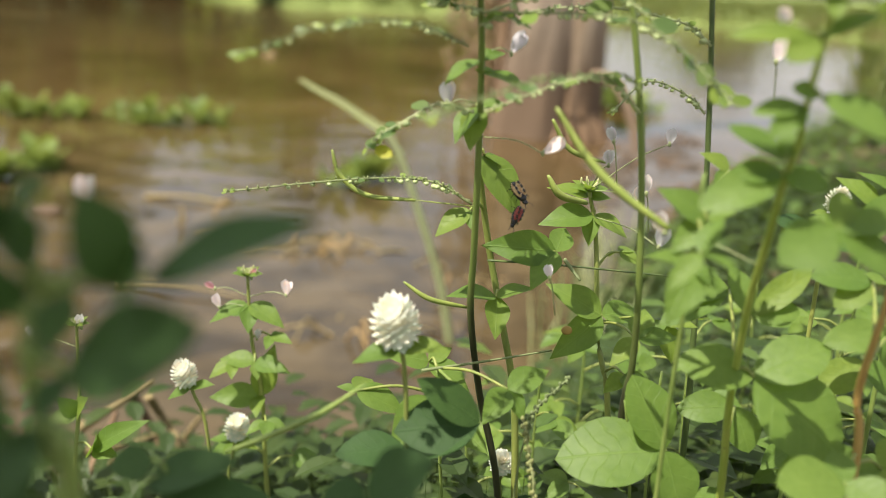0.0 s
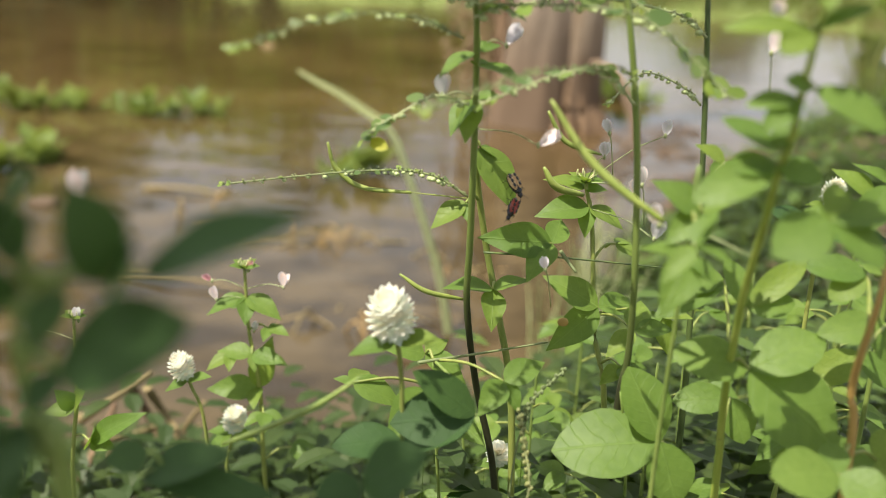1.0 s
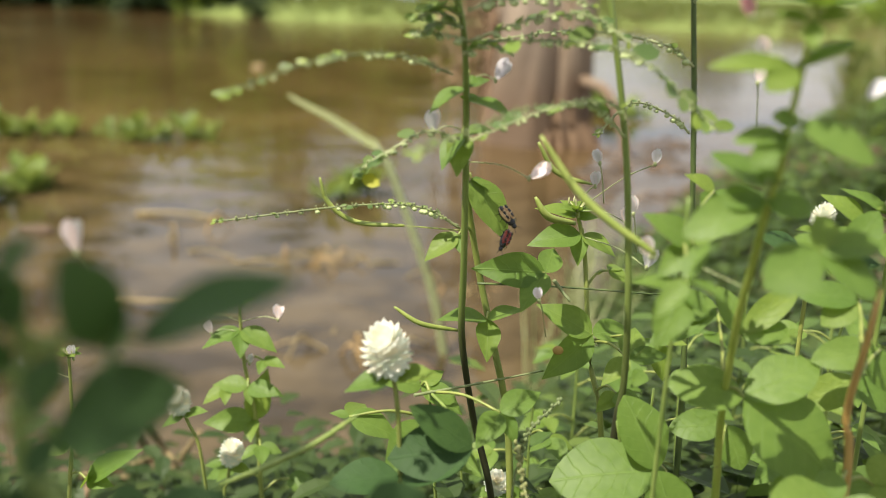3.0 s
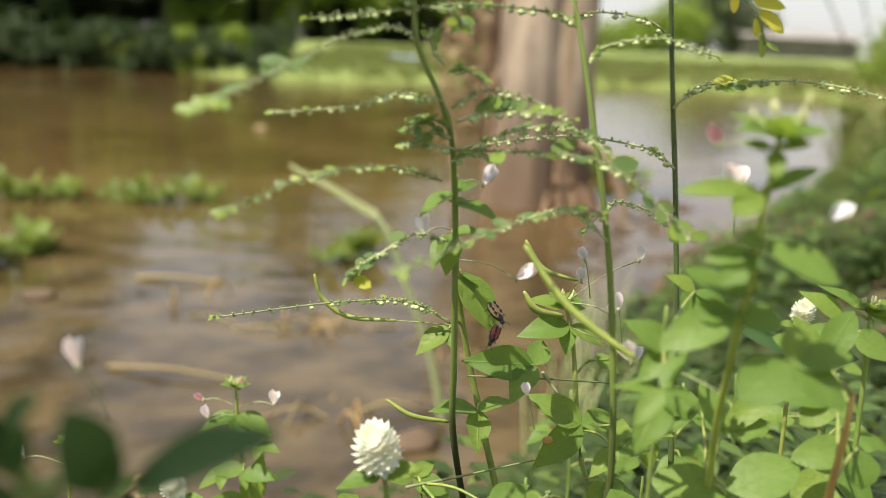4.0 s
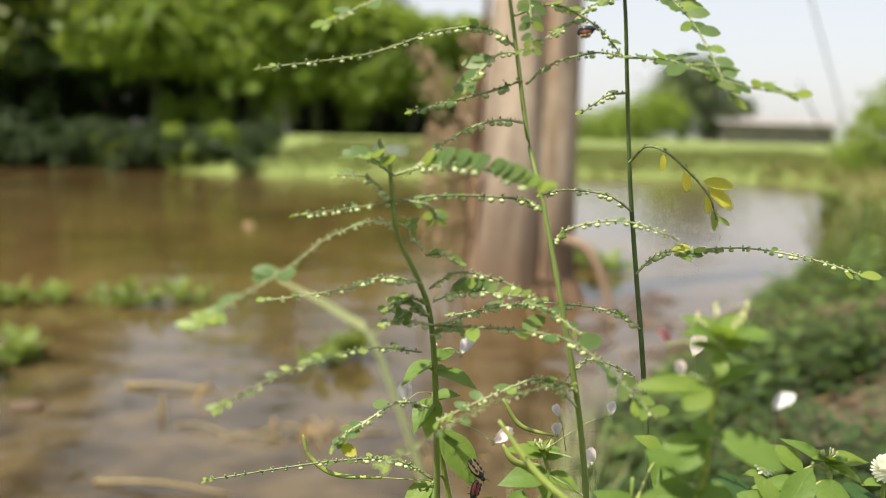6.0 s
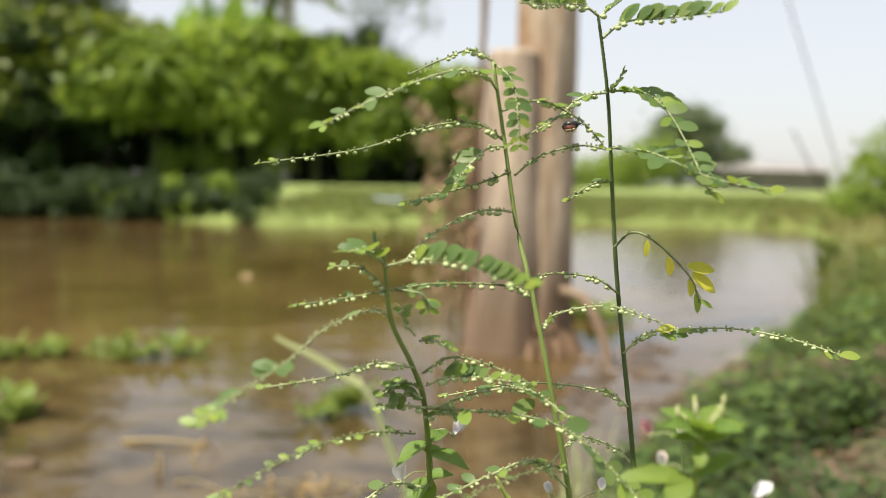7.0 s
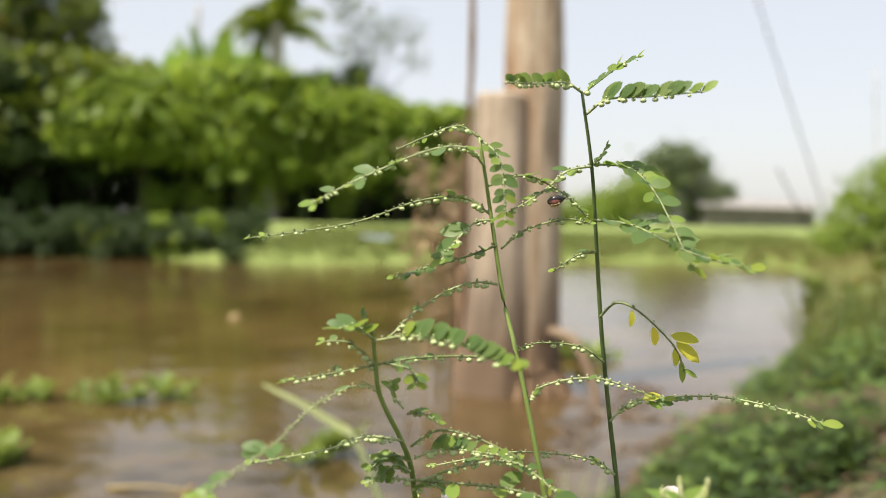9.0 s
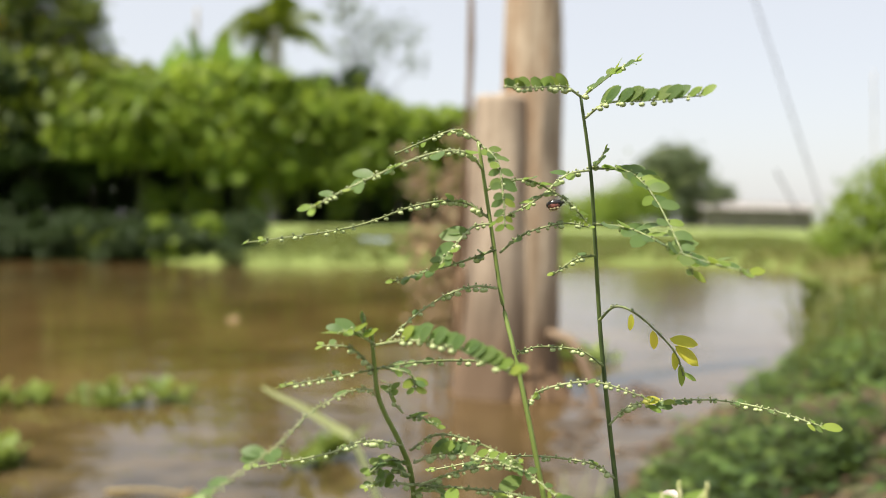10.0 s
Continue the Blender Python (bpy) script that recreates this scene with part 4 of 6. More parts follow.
def twig(root, points, mode, size, slim=1.0):
    """A drooping leafy twig. f: fruits, leaves mostly fallen; m: both; l: leaves; t: leaves along the upper side; n: fruits, leaves at two places; y: bare."""
    size *= 1.2
    path = smooth_path(points, 8)
    r = random.Random(round(points[-1][0] * 1e4) + round(points[-1][2] * 1e4))
    length = sum((b - a).length for a, b in zip(path, path[1:]))
    bm = bmesh.new()
    tube(bm, path, lambda u: 0.00078 * slim * (1 - 0.45 * u), 6)
    node = max(6, int(length / (size * {"t": 0.40, "l": 0.5}[mode] if mode in "tl" else 0.0035)))
    spots = []
    for i in range(1, node + 1):
        u = min(1, max(0.02, (i - 0.2 + (r.uniform(-.4, .4) if i < node else 0)) / node))
        f = u * (len(path) - 1)
        k = min(int(f), len(path) - 2)
        p = path[k].lerp(path[k + 1], f - k)
        spots.append((u, p, (path[k + 1] - path[k]).normalized(), i))
    for u, p, d, i in spots:
        ball(bm, p, 0.00085 * slim, u=5, v=4)
        ball(bm, p + V((r.uniform(-.0008, .0008), r.uniform(-.0008, .0004), r.uniform(.0006, .0016))), r.uniform(.0004, .0008), u=5, v=4)
    branch = part("branch", bm, M["twig_dark" if r.random() < 0.35 and mode != "t" else "twig"], root)
    up = V((0, 0, 1))
    for u, p, d, i in spots:
        if u < (0.24 if mode == "t" else 0.1):
            continue
        side = d.cross(up).normalized()
        top = side.cross(d).normalized()
        keep = {"f": 0.12 + (0.8 if u > 0.94 else 0), "m": (0.26 + 0.22 * (u > 0.6)) * ((1.4 if u > .7 else .35) if size > 0.013 else 1), "l": 0.92, "t": 0.97, "y": 0.0, "n": 0.95 if .6 < u < .68 or u > .9 else .1}[mode]
        for sg in (-1, 1):
            if mode == "t" and sg < 0 and r.random() < 0.8:
                continue
            if r.random() < keep:
                grow = size * (0.75 + 0.35 * math.sin(math.pi * min(1, u + 0.1))) * r.uniform(0.85, 1.15)
                if mode == "f":
                    grow *= 0.9
                if mode == "t":
                    way, nrm = top * 0.5 + d * 0.85 + side * r.uniform(-.2, .2), side + top * .35 + V((r.uniform(-.3, .3), 0, 0))
                else:
                    way = side * sg * r.uniform(0.7, 1) + d * 0.5 + top * r.uniform(-0.25, 0.5)
                    nrm = top + side * sg * r.uniform(-0.6, 0.2) + V((r.uniform(-.3, .3), r.uniform(-1.3, .1), 0))
                kind = "phy_young" if u > 0.9 or r.random() < 0.15 else "phy"
                part("leaf", LEAF[kind], None, branch, at=leaf_pose(p, way, nrm, grow))
        if mode in "fmtn" and r.random() < (0.95 if mode == "t" else 0.8) and u < .97 or mode == "l" and r.random() < .35:
            s = r.uniform(0.0010, 0.0021) * (1.15 - .45 * u) * (1.25 if mode == "t" else slim)
            q = p - V((0, 0, r.uniform(0.0, 0.0007))) + side * r.uniform(-0.0012, 0.0012) + d * r.uniform(-.001, .001)
            part("fruit", FRUIT, None, branch, at=Matrix.Translation(q) @ Matrix.Diagonal((s, s, s, 1)))
    return branch


def base_on(points):
    """Carry a stem down to the ground."""
    a, b = V(points[0]), V(points[1])
    foot = V((a.x + (a.x - b.x) * 0.6, a.y + 0.01, 0))
    foot.z = on_ground(foot.x, foot.y) - 0.01
    return [tuple(foot), tuple(a.lerp(foot, 0.5) + V((0.004, 0, 0)))] + list(points)


def phyllanthus(points, r0, mats, label):
    pts = base_on(points)
    root = thing("phyllanthus_plant", pts[0], label, "plant", "phyllanthus plants")
    stem(root, pts, r0, r0 * 0.42, mats)
    return root


STEM_A = [(0.062, 0.47, 0.426), (0.046, 0.465, 0.494), (0.037, 0.45, 0.55), (0.036, 0.44, 0.594), (0.034, 0.42, 0.671), (0.031, 0.398, 0.722), (0.025, 0.386, 0.745),
          (0.014, 0.378, 0.77), (0.011, 0.375, 0.792), (0.010, 0.371, 0.807)]
STEM_B = [(0.122, 0.41, 0.509), (0.124, 0.408, 0.546), (0.12, 0.40, 0.6), (0.112, 0.398, 0.67), (0.1, 0.395, 0.731), (0.088, 0.40, 0.787), (0.080, 0.41, 0.82), (0.073, 0.41, 0.862), (0.065, 0.41, 0.910)]
STEM_C = [(0.173, 0.47, 0.487), (0.169, 0.47, 0.553), (0.166, 0.468, 0.608), (0.157, 0.463, 0.69), (0.149, 0.456, 0.745), (0.142, 0.45, 0.797), (0.136, 0.44, 0.853), (0.131, 0.43, 0.895), (0.123, 0.42, 0.937)]
plant_a = phyllanthus(STEM_A, 0.0025, "stem_phy", "slender green phyllanthus stem with arching fruiting twigs")
plant_b = phyllanthus(STEM_B, 0.0023, "stem_phy", "tall green phyllanthus with nodding top and seed-lined twigs")
plant_c = phyllanthus(STEM_C, 0.0022, "stem_dark", "tallest dark-stemmed phyllanthus with leafy top and yellowing twig")
twig(plant_a, [(0.011, 0.372, 0.788), (-0.001, 0.37, 0.799), (-0.016, 0.37, 0.8)], 'f', 0.007)
twig(plant_a, [(0.015, 0.38, 0.768), (0.006, 0.37, 0.778), (-0.014, 0.34, 0.7735), (-0.0266, 0.3, 0.764), (-0.0425, 0.28, 0.7544), (-0.0549, 0.262, 0.7457)], 'n', 0.0095, 0.58)
twig(plant_a, [(0.026, 0.385, 0.745), (0.006, 0.38, 0.748), (-0.014, 0.375, 0.742), (-0.051, 0.36, 0.738)], 'f', 0.007)
twig(plant_a, [(0.01, 0.373, 0.8), (0.031, 0.35, 0.806), (0.055, 0.32, 0.806), (0.077, 0.3, 0.799)], 't', 0.011)
twig(plant_a, [(0.01, 0.37, 0.802), (0.002, 0.36, 0.809), (-0.005, 0.35, 0.809)], 'l', 0.01)
twig(plant_a, [(0.007, 0.37, 0.804), (0.005, 0.37, 0.817)], 'l', 0.005)
twig(plant_a, [(0.015, 0.378, 0.788), (0.03, 0.37, 0.786), (0.033, 0.365, 0.779)], 'l', 0.007)
twig(plant_a, [(0.03, 0.385, 0.742), (0.045, 0.385, 0.751), (0.066, 0.38, 0.748), (0.088, 0.375, 0.739)], 'f', 0.006)
twig(plant_a, [(0.032, 0.387, 0.735), (0.048, 0.385, 0.741), (0.077, 0.37, 0.742)], 't', 0.008)
twig(plant_a, [(0.03, 0.39, 0.727), (0.018, 0.385, 0.734), (0.011, 0.38, 0.731)], 'l', 0.008)
twig(plant_a, [(0.032, 0.39, 0.722), (0.015, 0.385, 0.725), (0.007, 0.38, 0.723)], 'f', 0.006)
twig(plant_a, [(0.035, 0.39, 0.722), (0.063, 0.385, 0.733), (0.087, 0.38, 0.735), (0.107, 0.37, 0.723)], 'm', 0.007)
twig(plant_a, [(0.031, 0.395, 0.721), (0.084, 0.37, 0.724), (0.11, 0.355, 0.717), (0.139, 0.335, 0.692)], 'm', 0.012)
twig(plant_a, [(0.026, 0.4, 0.705), (0.003, 0.36, 0.716), (-0.025, 0.325, 0.7155), (-0.057, 0.292, 0.704)], 'f', 0.006, 0.75)
twig(plant_a, [(0.031, 0.405, 0.673), (0.015, 0.4, 0.677), (0.001, 0.395, 0.67), (-0.017, 0.39, 0.656)], 'm', 0.009)
yellow_tip = twig(plant_a, [(0.0, 0.396, 0.669), (-0.012, 0.392, 0.662), (-0.02, 0.39, 0.654)], "l", 0.006, 0.8)
part("leaf", LEAF["yellow"], None, yellow_tip, at=leaf_pose((-0.0064, 0.385, 0.6521), V((-0.0142, 0.39, 0.655)) - V((-0.0064, 0.385, 0.6521)), (.1, -.9, .3), 0.012))
twig(plant_a, [(0.033, 0.445, 0.617), (0.01, 0.445, 0.628), (-0.028, 0.44, 0.628), (-0.1, 0.43, 0.618)], 'f', 0.005)
twig(plant_a, [(0.03, 0.392, 0.732), (0.019, 0.385, 0.737), (0.009, 0.38, 0.731)], 'l', 0.008)
twig(plant_a, [(0.03, 0.393, 0.727), (0.02, 0.388, 0.729), (0.012, 0.385, 0.724)], 'l', 0.007)
twig(plant_a, [(0.028, 0.388, 0.759), (0.036, 0.385, 0.76), (0.045, 0.38, 0.756)], 'l', 0.007)
twig(plant_a, [(0.026, 0.386, 0.762), (0.02, 0.384, 0.77), (0.019, 0.382, 0.778)], 'm', 0.006)
twig(plant_a, [(0.031, 0.396, 0.715), (0.041, 0.39, 0.72), (0.051, 0.385, 0.717)], 'l', 0.007)
twig(plant_b, [(0.065, 0.41, 0.91), (0.053, 0.41, 0.916), (0.037, 0.415, 0.911), (0.018, 0.42, 0.903)], 'm', 0.006)
twig(plant_b, [(0.068, 0.41, 0.894), (0.058, 0.4, 0.903), (0.038, 0.39, 0.901), (0.004, 0.37, 0.885), (-0.02, 0.355, 0.871)], 'm', 0.011)
twig(plant_b, [(0.065, 0.41, 0.909), (0.075, 0.4, 0.899), (0.078, 0.39, 0.881), (0.079, 0.385, 0.863)], 'l', 0.0068)
twig(plant_b, [(0.072, 0.41, 0.867), (0.057, 0.41, 0.876), (0.032, 0.405, 0.874), (-0.005, 0.4, 0.861), (-0.061, 0.395, 0.852)], 'f', 0.007)
twig(plant_b, [(0.073, 0.41, 0.864), (0.062, 0.4, 0.862), (0.051, 0.39, 0.85), (0.045, 0.385, 0.842)], 'm', 0.01)
twig(plant_b, [(0.076, 0.41, 0.85), (0.057, 0.405, 0.843), (0.036, 0.4, 0.837), (0.019, 0.395, 0.832)], 'm', 0.008)
twig(plant_b, [(0.077, 0.41, 0.828), (0.064, 0.41, 0.829), (0.048, 0.405, 0.824), (0.03, 0.4, 0.812), (0.018, 0.395, 0.8)], 'f', 0.006)
twig(plant_b, [(0.078, 0.41, 0.848), (0.092, 0.41, 0.859), (0.114, 0.41, 0.865), (0.128, 0.41, 0.863)], 'f', 0.006)
twig(plant_b, [(0.088, 0.4, 0.782), (0.077, 0.4, 0.788), (0.035, 0.385, 0.79), (-0.007, 0.37, 0.784), (-0.036, 0.36, 0.78)], 'f', 0.007)
twig(plant_b, [(0.093, 0.4, 0.762), (0.102, 0.4, 0.773), (0.13, 0.4, 0.778), (0.158, 0.4, 0.77)], 'f', 0.007)
twig(plant_b, [(0.109, 0.39, 0.687), (0.096, 0.365, 0.699), (0.0585, 0.32, 0.7), (0.035, 0.29, 0.695), (0.0162, 0.27, 0.6887)], 'f', 0.005, 0.55)
twig(plant_b, [(0.07, 0.41, 0.883), (0.091, 0.41, 0.889), (0.113, 0.41, 0.879), (0.127, 0.415, 0.866)], 'm', 0.007)
twig(plant_b, [(0.109, 0.39, 0.68), (0.091, 0.385, 0.696), (0.068, 0.37, 0.693), (0.036, 0.36, 0.68)], 'm', 0.008)
twig(plant_c, [(0.123, 0.42, 0.937), (0.112, 0.41, 0.941), (0.095, 0.395, 0.938), (0.077, 0.38, 0.936)], 't', 0.0085)
twig(plant_c, [(0.123, 0.42, 0.936), (0.133, 0.42, 0.944), (0.145, 0.42, 0.953), (0.155, 0.42, 0.958)], 'l', 0.008)
twig(plant_c, [(0.126, 0.422, 0.925), (0.136, 0.41, 0.932), (0.156, 0.395, 0.932), (0.181, 0.38, 0.933)], 't', 0.0105)
twig(plant_c, [(0.131, 0.43, 0.896), (0.115, 0.42, 0.892), (0.098, 0.41, 0.878), (0.075, 0.4, 0.865)], 'm', 0.008)
twig(plant_c, [(0.132, 0.43, 0.897), (0.15, 0.42, 0.895), (0.162, 0.4, 0.879), (0.174, 0.365, 0.84)], 'l', 0.0095)
twig(plant_c, [(0.134, 0.436, 0.865), (0.152, 0.41, 0.862), (0.173, 0.37, 0.849), (0.197, 0.345, 0.842)], 'l', 0.0115)
twig(plant_c, [(0.136, 0.44, 0.846), (0.125, 0.44, 0.844), (0.111, 0.44, 0.834)], 'f', 0.008)
yellowing = twig(plant_c, [(0.14, 0.445, 0.807), (0.1471, 0.435, 0.8163), (0.157, 0.43, 0.8141), (0.1704, 0.43, 0.8034), (0.1822, 0.43, 0.7904), (0.1874, 0.43, 0.7772)], 'y', 0.011)
for a, b, kind, wide in (((0.1561, 0.43, 0.8128), (0.1556, 0.428, 0.8032), "yellow", 0.75), ((0.1688, 0.43, 0.8034), (0.17, 0.428, 0.7925), "yellow", 0.9), ((0.1787, 0.43, 0.7986), (0.1942, 0.425, 0.7965), "yellow", 0.8),
                         ((0.1821, 0.43, 0.7945), (0.1955, 0.426, 0.784), "yellow", 0.85), ((0.1815, 0.43, 0.7914), (0.1824, 0.428, 0.7805), "yellow", 0.8), ((0.1852, 0.43, 0.784), (0.1869, 0.43, 0.7706), "phy_young", 0.7),
                         ((0.1870, 0.43, 0.779), (0.1945, 0.428, 0.7745), "phy_young", 0.7)):
    part("leaf", LEAF[kind], None, yellowing, at=leaf_pose(a, V(b) - V(a), (.25, -.9, .35), (V(b) - V(a)).length, wide))
twig(plant_c, [(0.144, 0.45, 0.779), (0.13, 0.45, 0.788), (0.106, 0.445, 0.791), (0.091, 0.44, 0.788)], 'f', 0.006)
long_twig = twig(plant_c, [(0.149, 0.455, 0.742), (0.1599, 0.455, 0.7528), (0.1736, 0.455, 0.7565), (0.21, 0.45, 0.7594), (0.2407, 0.44, 0.7561), (0.2687, 0.43, 0.7486)], 'f', 0.006)
for a, d, kind, k in (((0.168, 0.452, 0.757), (.9, -.2, .25), "yellow", .011), ((0.176, 0.452, 0.756), (1, -.4, -.1), "phy", .011), ((0.178, 0.452, 0.757), (.8, .3, -.3), "phy_young", .01), ((0.172, 0.452, 0.755), (.9, -.5, -.35), "phy_young", .009),
                      ((0.18, 0.45, 0.757), (.9, -.3, .2), "phy_young", .008), ((0.2687, 0.43, 0.7486), (1, -.1, -.06), "phy_young", .012), ((0.264, 0.43, 0.749), (.7, -.4, -.5), "phy", .006), ((0.26, 0.43, 0.75), (.7, -.4, -.6), "phy_young", .006)):
    part("leaf", LEAF[kind], None, long_twig, at=leaf_pose(a, d, (.1, -.75, .65), k))
twig(plant_c, [(0.153, 0.456, 0.709), (0.136, 0.45, 0.72), (0.09, 0.44, 0.726), (0.039, 0.43, 0.719)], 'f', 0.005)
twig(plant_c, [(0.157, 0.465, 0.672), (0.147, 0.465, 0.681), (0.123, 0.46, 0.688), (0.104, 0.45, 0.671)], 'f', 0.005)
twig(plant_c, [(0.131, 0.43, 0.896), (0.135, 0.43, 0.9), (0.14, 0.43, 0.909)], 'l', 0.006)


def nearest(points, c):
    path = smooth_path(points, 6)
    return min((p for p in path), key=lambda p: (p - V(c)).length + max(0, p.z - c.z) * 0.8)


def trefoil(root, anchor, centre, tips, dark=False, r=0.0009, face=(0, -0.45, 0.9)):
    """A stalked leaf of three leaflets."""
    c = V(centre)
    bm = bmesh.new()
    mid = (V(anchor) + c) / 2 + V((0, 0, 0.004))
    tube(bm, smooth_path([anchor, mid, c], 5), lambda u: r * (1.1 - 0.3 * u), 6)
    leaf = part("leaf", bm, M["stem_green" if dark else "stem_yellow"], root)
    for k, t in enumerate(tips):
        d = V(t) - c
        n = V(face if d.length < 0.034 or (c.z > 0.60 and c.y > 0.3) else (0.05, -0.85, 0.55)) * (0.9 if d.length < 0.05 else 1) + V((0.25 * math.sin(7 * t[0] * 100 + k), 0.2 * math.cos(5 * k + t[2] * 90), 0))
        part("leaflet", LEAF["cleome_shaded" if dark else ("cleome_round" if d.length > 0.024 and c.y < 0.38 and c.z < 0.61 else "cleome")], None, leaf, at=leaf_pose(c, d, n, d.length * 1.04, min(1.25, max(0.8, 0.03 / d.length)) if dark else (1.15 if c.y < 0.3 and c.z < 0.62 else (0.78 if c.y < 0.3 else min(0.95, max(0.8, 0.03 / d.length))))))
    return leaf


def broad_leaf(root, anchor, centre, blades, kind="cleome_round", r=0.0009, face=(0.05, -0.6, 0.75)):
    """A stalked leaf whose leaflets end at given tips; each blade is (tip, breadth)."""
    c = V(centre)
    bm = bmesh.new()
    tube(bm, smooth_path([anchor, (V(anchor) + c) / 2 + V((0, 0, 0.003)), c], 5), lambda u: r * (1.1 - 0.3 * u), 6)
    leaf = part("leaf", bm, M["stem_green" if kind == "cleome_shaded" else "stem_yellow"], root)
    for k, (tip, breadth) in enumerate(blades):
        d = V(tip) - c
        n = V(face) + V((0.22 * math.sin(7 * tip[0] * 100 + k), 0.15 * math.cos(5 * k + tip[2] * 90), 0))
        part("leaflet", LEAF[kind], None, leaf, at=leaf_pose(c, d, n, d.length, breadth))
    return leaf


def flower(root, p, size, lean, seed, pink=False, anchor=None):
    r = random.Random(seed)
    bm = bmesh.new()
    if anchor is None and root.name in STEMS:
        near = min(STEMS[root.name], key=lambda s: (s - V(p)).length + (0.05 if s.z > p[2] else 0))
        anchor = near if (near - V(p)).length < 0.09 else None
    a = V(anchor) if anchor else V(p) + V((0.006, 0.012, -0.025))
    tube(bm, smooth_path([a, a.lerp(V(p), .6) + V((0, 0, .003)), p], 4), lambda u: 0.00035, 5)
    ball(bm, V(p), 0.0011, (1, 1, 1.5), 6, 5)
    f = part("flower", bm, M["twig"], root)
    for k in range(4):
        d = V((lean[0] + (k - 1.5) * 0.14, lean[1] + r.uniform(-.2, .2), lean[2]))
        part("petal", LEAF["petal_pink" if pink else "petal"], None, f, at=leaf_pose(p, d, (-.3, -.85, .5 + .2 * (k % 2)), size * r.uniform(.85, 1.1)))
    return f


def pod(root, points, r, name="seed_pod", mat="pod"):
    bm = bmesh.new()
    tube(bm, smooth_path(points, 7), lambda u: r * (0.25 + 0.85 * math.sin(math.pi * min(1, 0.08 + 0.9 * u)) ** 0.6), 8, 0.08)
    return part(name, bm, M[mat], root)


STEMS = {}


def cleome(points, r0, mat, label, leaves=(), dark=False, crest=False, extra=0, seed=0, size=0.028):
    pts = base_on(points)
    root = thing("cleome_plant", pts[0], label, "plant", "cleome plants")
    stem(root, pts, r0, r0 * 0.5, mat)
    r = random.Random(seed)
    for c, *tips in leaves:
        trefoil(root, nearest(pts, V(c)), c, tips, dark)
    path = smooth_path(pts, 6)
    STEMS[root.name] = path
    for i in range(extra):
        u = 0.3 + 0.62 * (i + r.random() * .5) / max(1, extra)
        p = path[int(u * (len(path) - 1))]
        a = i * 2.4 + r.random() + seed
        k = size * (1.2 - 0.5 * u)
        d = V((math.cos(a), math.sin(a), 0.35))
        c = p + d * k * 1.1
        tips = []
        for off in (-1.15, 0, 1.15):
            tips.append(c + V((math.cos(a + off), math.sin(a + off), r.uniform(-0.35, 0.1))) * k * (1.05 if off == 0 else .85))
        trefoil(root, p, c, tips, dark)
    if crest:
        top = V(pts[-1])
        for k in range(7):
            a = k * 0.9
            d = V((math.cos(a), math.sin(a) * .8, .35 + .3 * (k % 2)))
            part("leaflet", LEAF["cleome"], None, root, at=leaf_pose(top, d, (0, -.4, 1), size * .55))
        for k in range(5):
            a = k * 1.25 + seed
            bm = bmesh.new()
            w = min(1, (size / .03) ** 2)
            q = top + V((math.cos(a) * .010, math.sin(a) * .007, .008 + .003 * (k % 3))) * w
            ball(bm, q, .0007 + .0004 * w, (.8, .8, 2.4), 7, 5)
            tube(bm, [top, top.lerp(q, .5), q], lambda u: .0004, 4)
            part("bud", bm, M["bud"], root)
    return root


def stalk(points, r, mat, label):
    bm = bmesh.new()
    tube(bm, smooth_path(points, 6), lambda u: r * (1.1 - .4 * u), 6, .2)
    single("dry_stalk", bm, M[mat], label, "stalk", "dry stalks")


def grass_spike(points):
    g = on_ground(points[0][0], points[0][1])
    root = thing("grass_spike", (points[0][0], points[0][1], g), "slender grass with a pale bristly seed spike", "grass", "grass spikes")
    bm = bmesh.new()
    tube(bm, smooth_path([(points[0][0] - .01, points[0][1], g - .01), tuple(V(points[0]) - V((.004, 0, .05)))] + points, 6), lambda u: .0006, 5)
    part("stalk", bm, M["reed"], root)
    bm = bmesh.new()
    path = smooth_path(points, 14)
    for i, p in enumerate(path):
        a = i * 2.4
        ball(bm, p + V((math.cos(a), math.sin(a), .2)) * .0012, .0011, (1, 1, 1.4), 5, 4)
    part("seed_spike", bm, M["reed"], root)


STEM_R = [(0.1701, 0.375, 0.4929), (0.1634, 0.362, 0.5464), (0.1586, 0.345, 0.5880), (0.1550, 0.330, 0.6146), (0.1523, 0.312, 0.6446), (0.1495, 0.297, 0.6685), (0.1494, 0.287, 0.6875), (0.1476, 0.280, 0.7025), (0.149, 0.273, 0.744)]
plant_r = cleome(STEM_R, 0.0023, "stem_bright", "leafy cleome with a thick green stem and cream buds", crest=True, seed=3, size=0.034)
broad_leaf(plant_r, nearest(STEM_R, V((0.1501, 0.276, 0.7051))), (0.1501, 0.276, 0.7051), [((0.1406, 0.276, 0.7083), 1.32), ((0.1747, 0.265, 0.6964), 0.69)])
broad_leaf(plant_r, nearest(STEM_R, V((0.1475, 0.280, 0.7005))), (0.1475, 0.280, 0.7005), [((0.1289, 0.278, 0.6995), 0.70), ((0.1340, 0.271, 0.6912), 0.67)])
broad_leaf(plant_r, nearest(STEM_R, V((0.1454, 0.288, 0.6804))), (0.1454, 0.288, 0.6804), [((0.1267, 0.294, 0.6927), 0.78), ((0.1483, 0.291, 0.6903), 1.02)])
broad_leaf(plant_r, nearest(STEM_R, V((0.1472, 0.292, 0.6742))), (0.1472, 0.292, 0.6742), [((0.1163, 0.282, 0.6635), 0.65), ((0.1628, 0.286, 0.6730), 1.10), ((0.1290, 0.291, 0.6749), 0.88)])
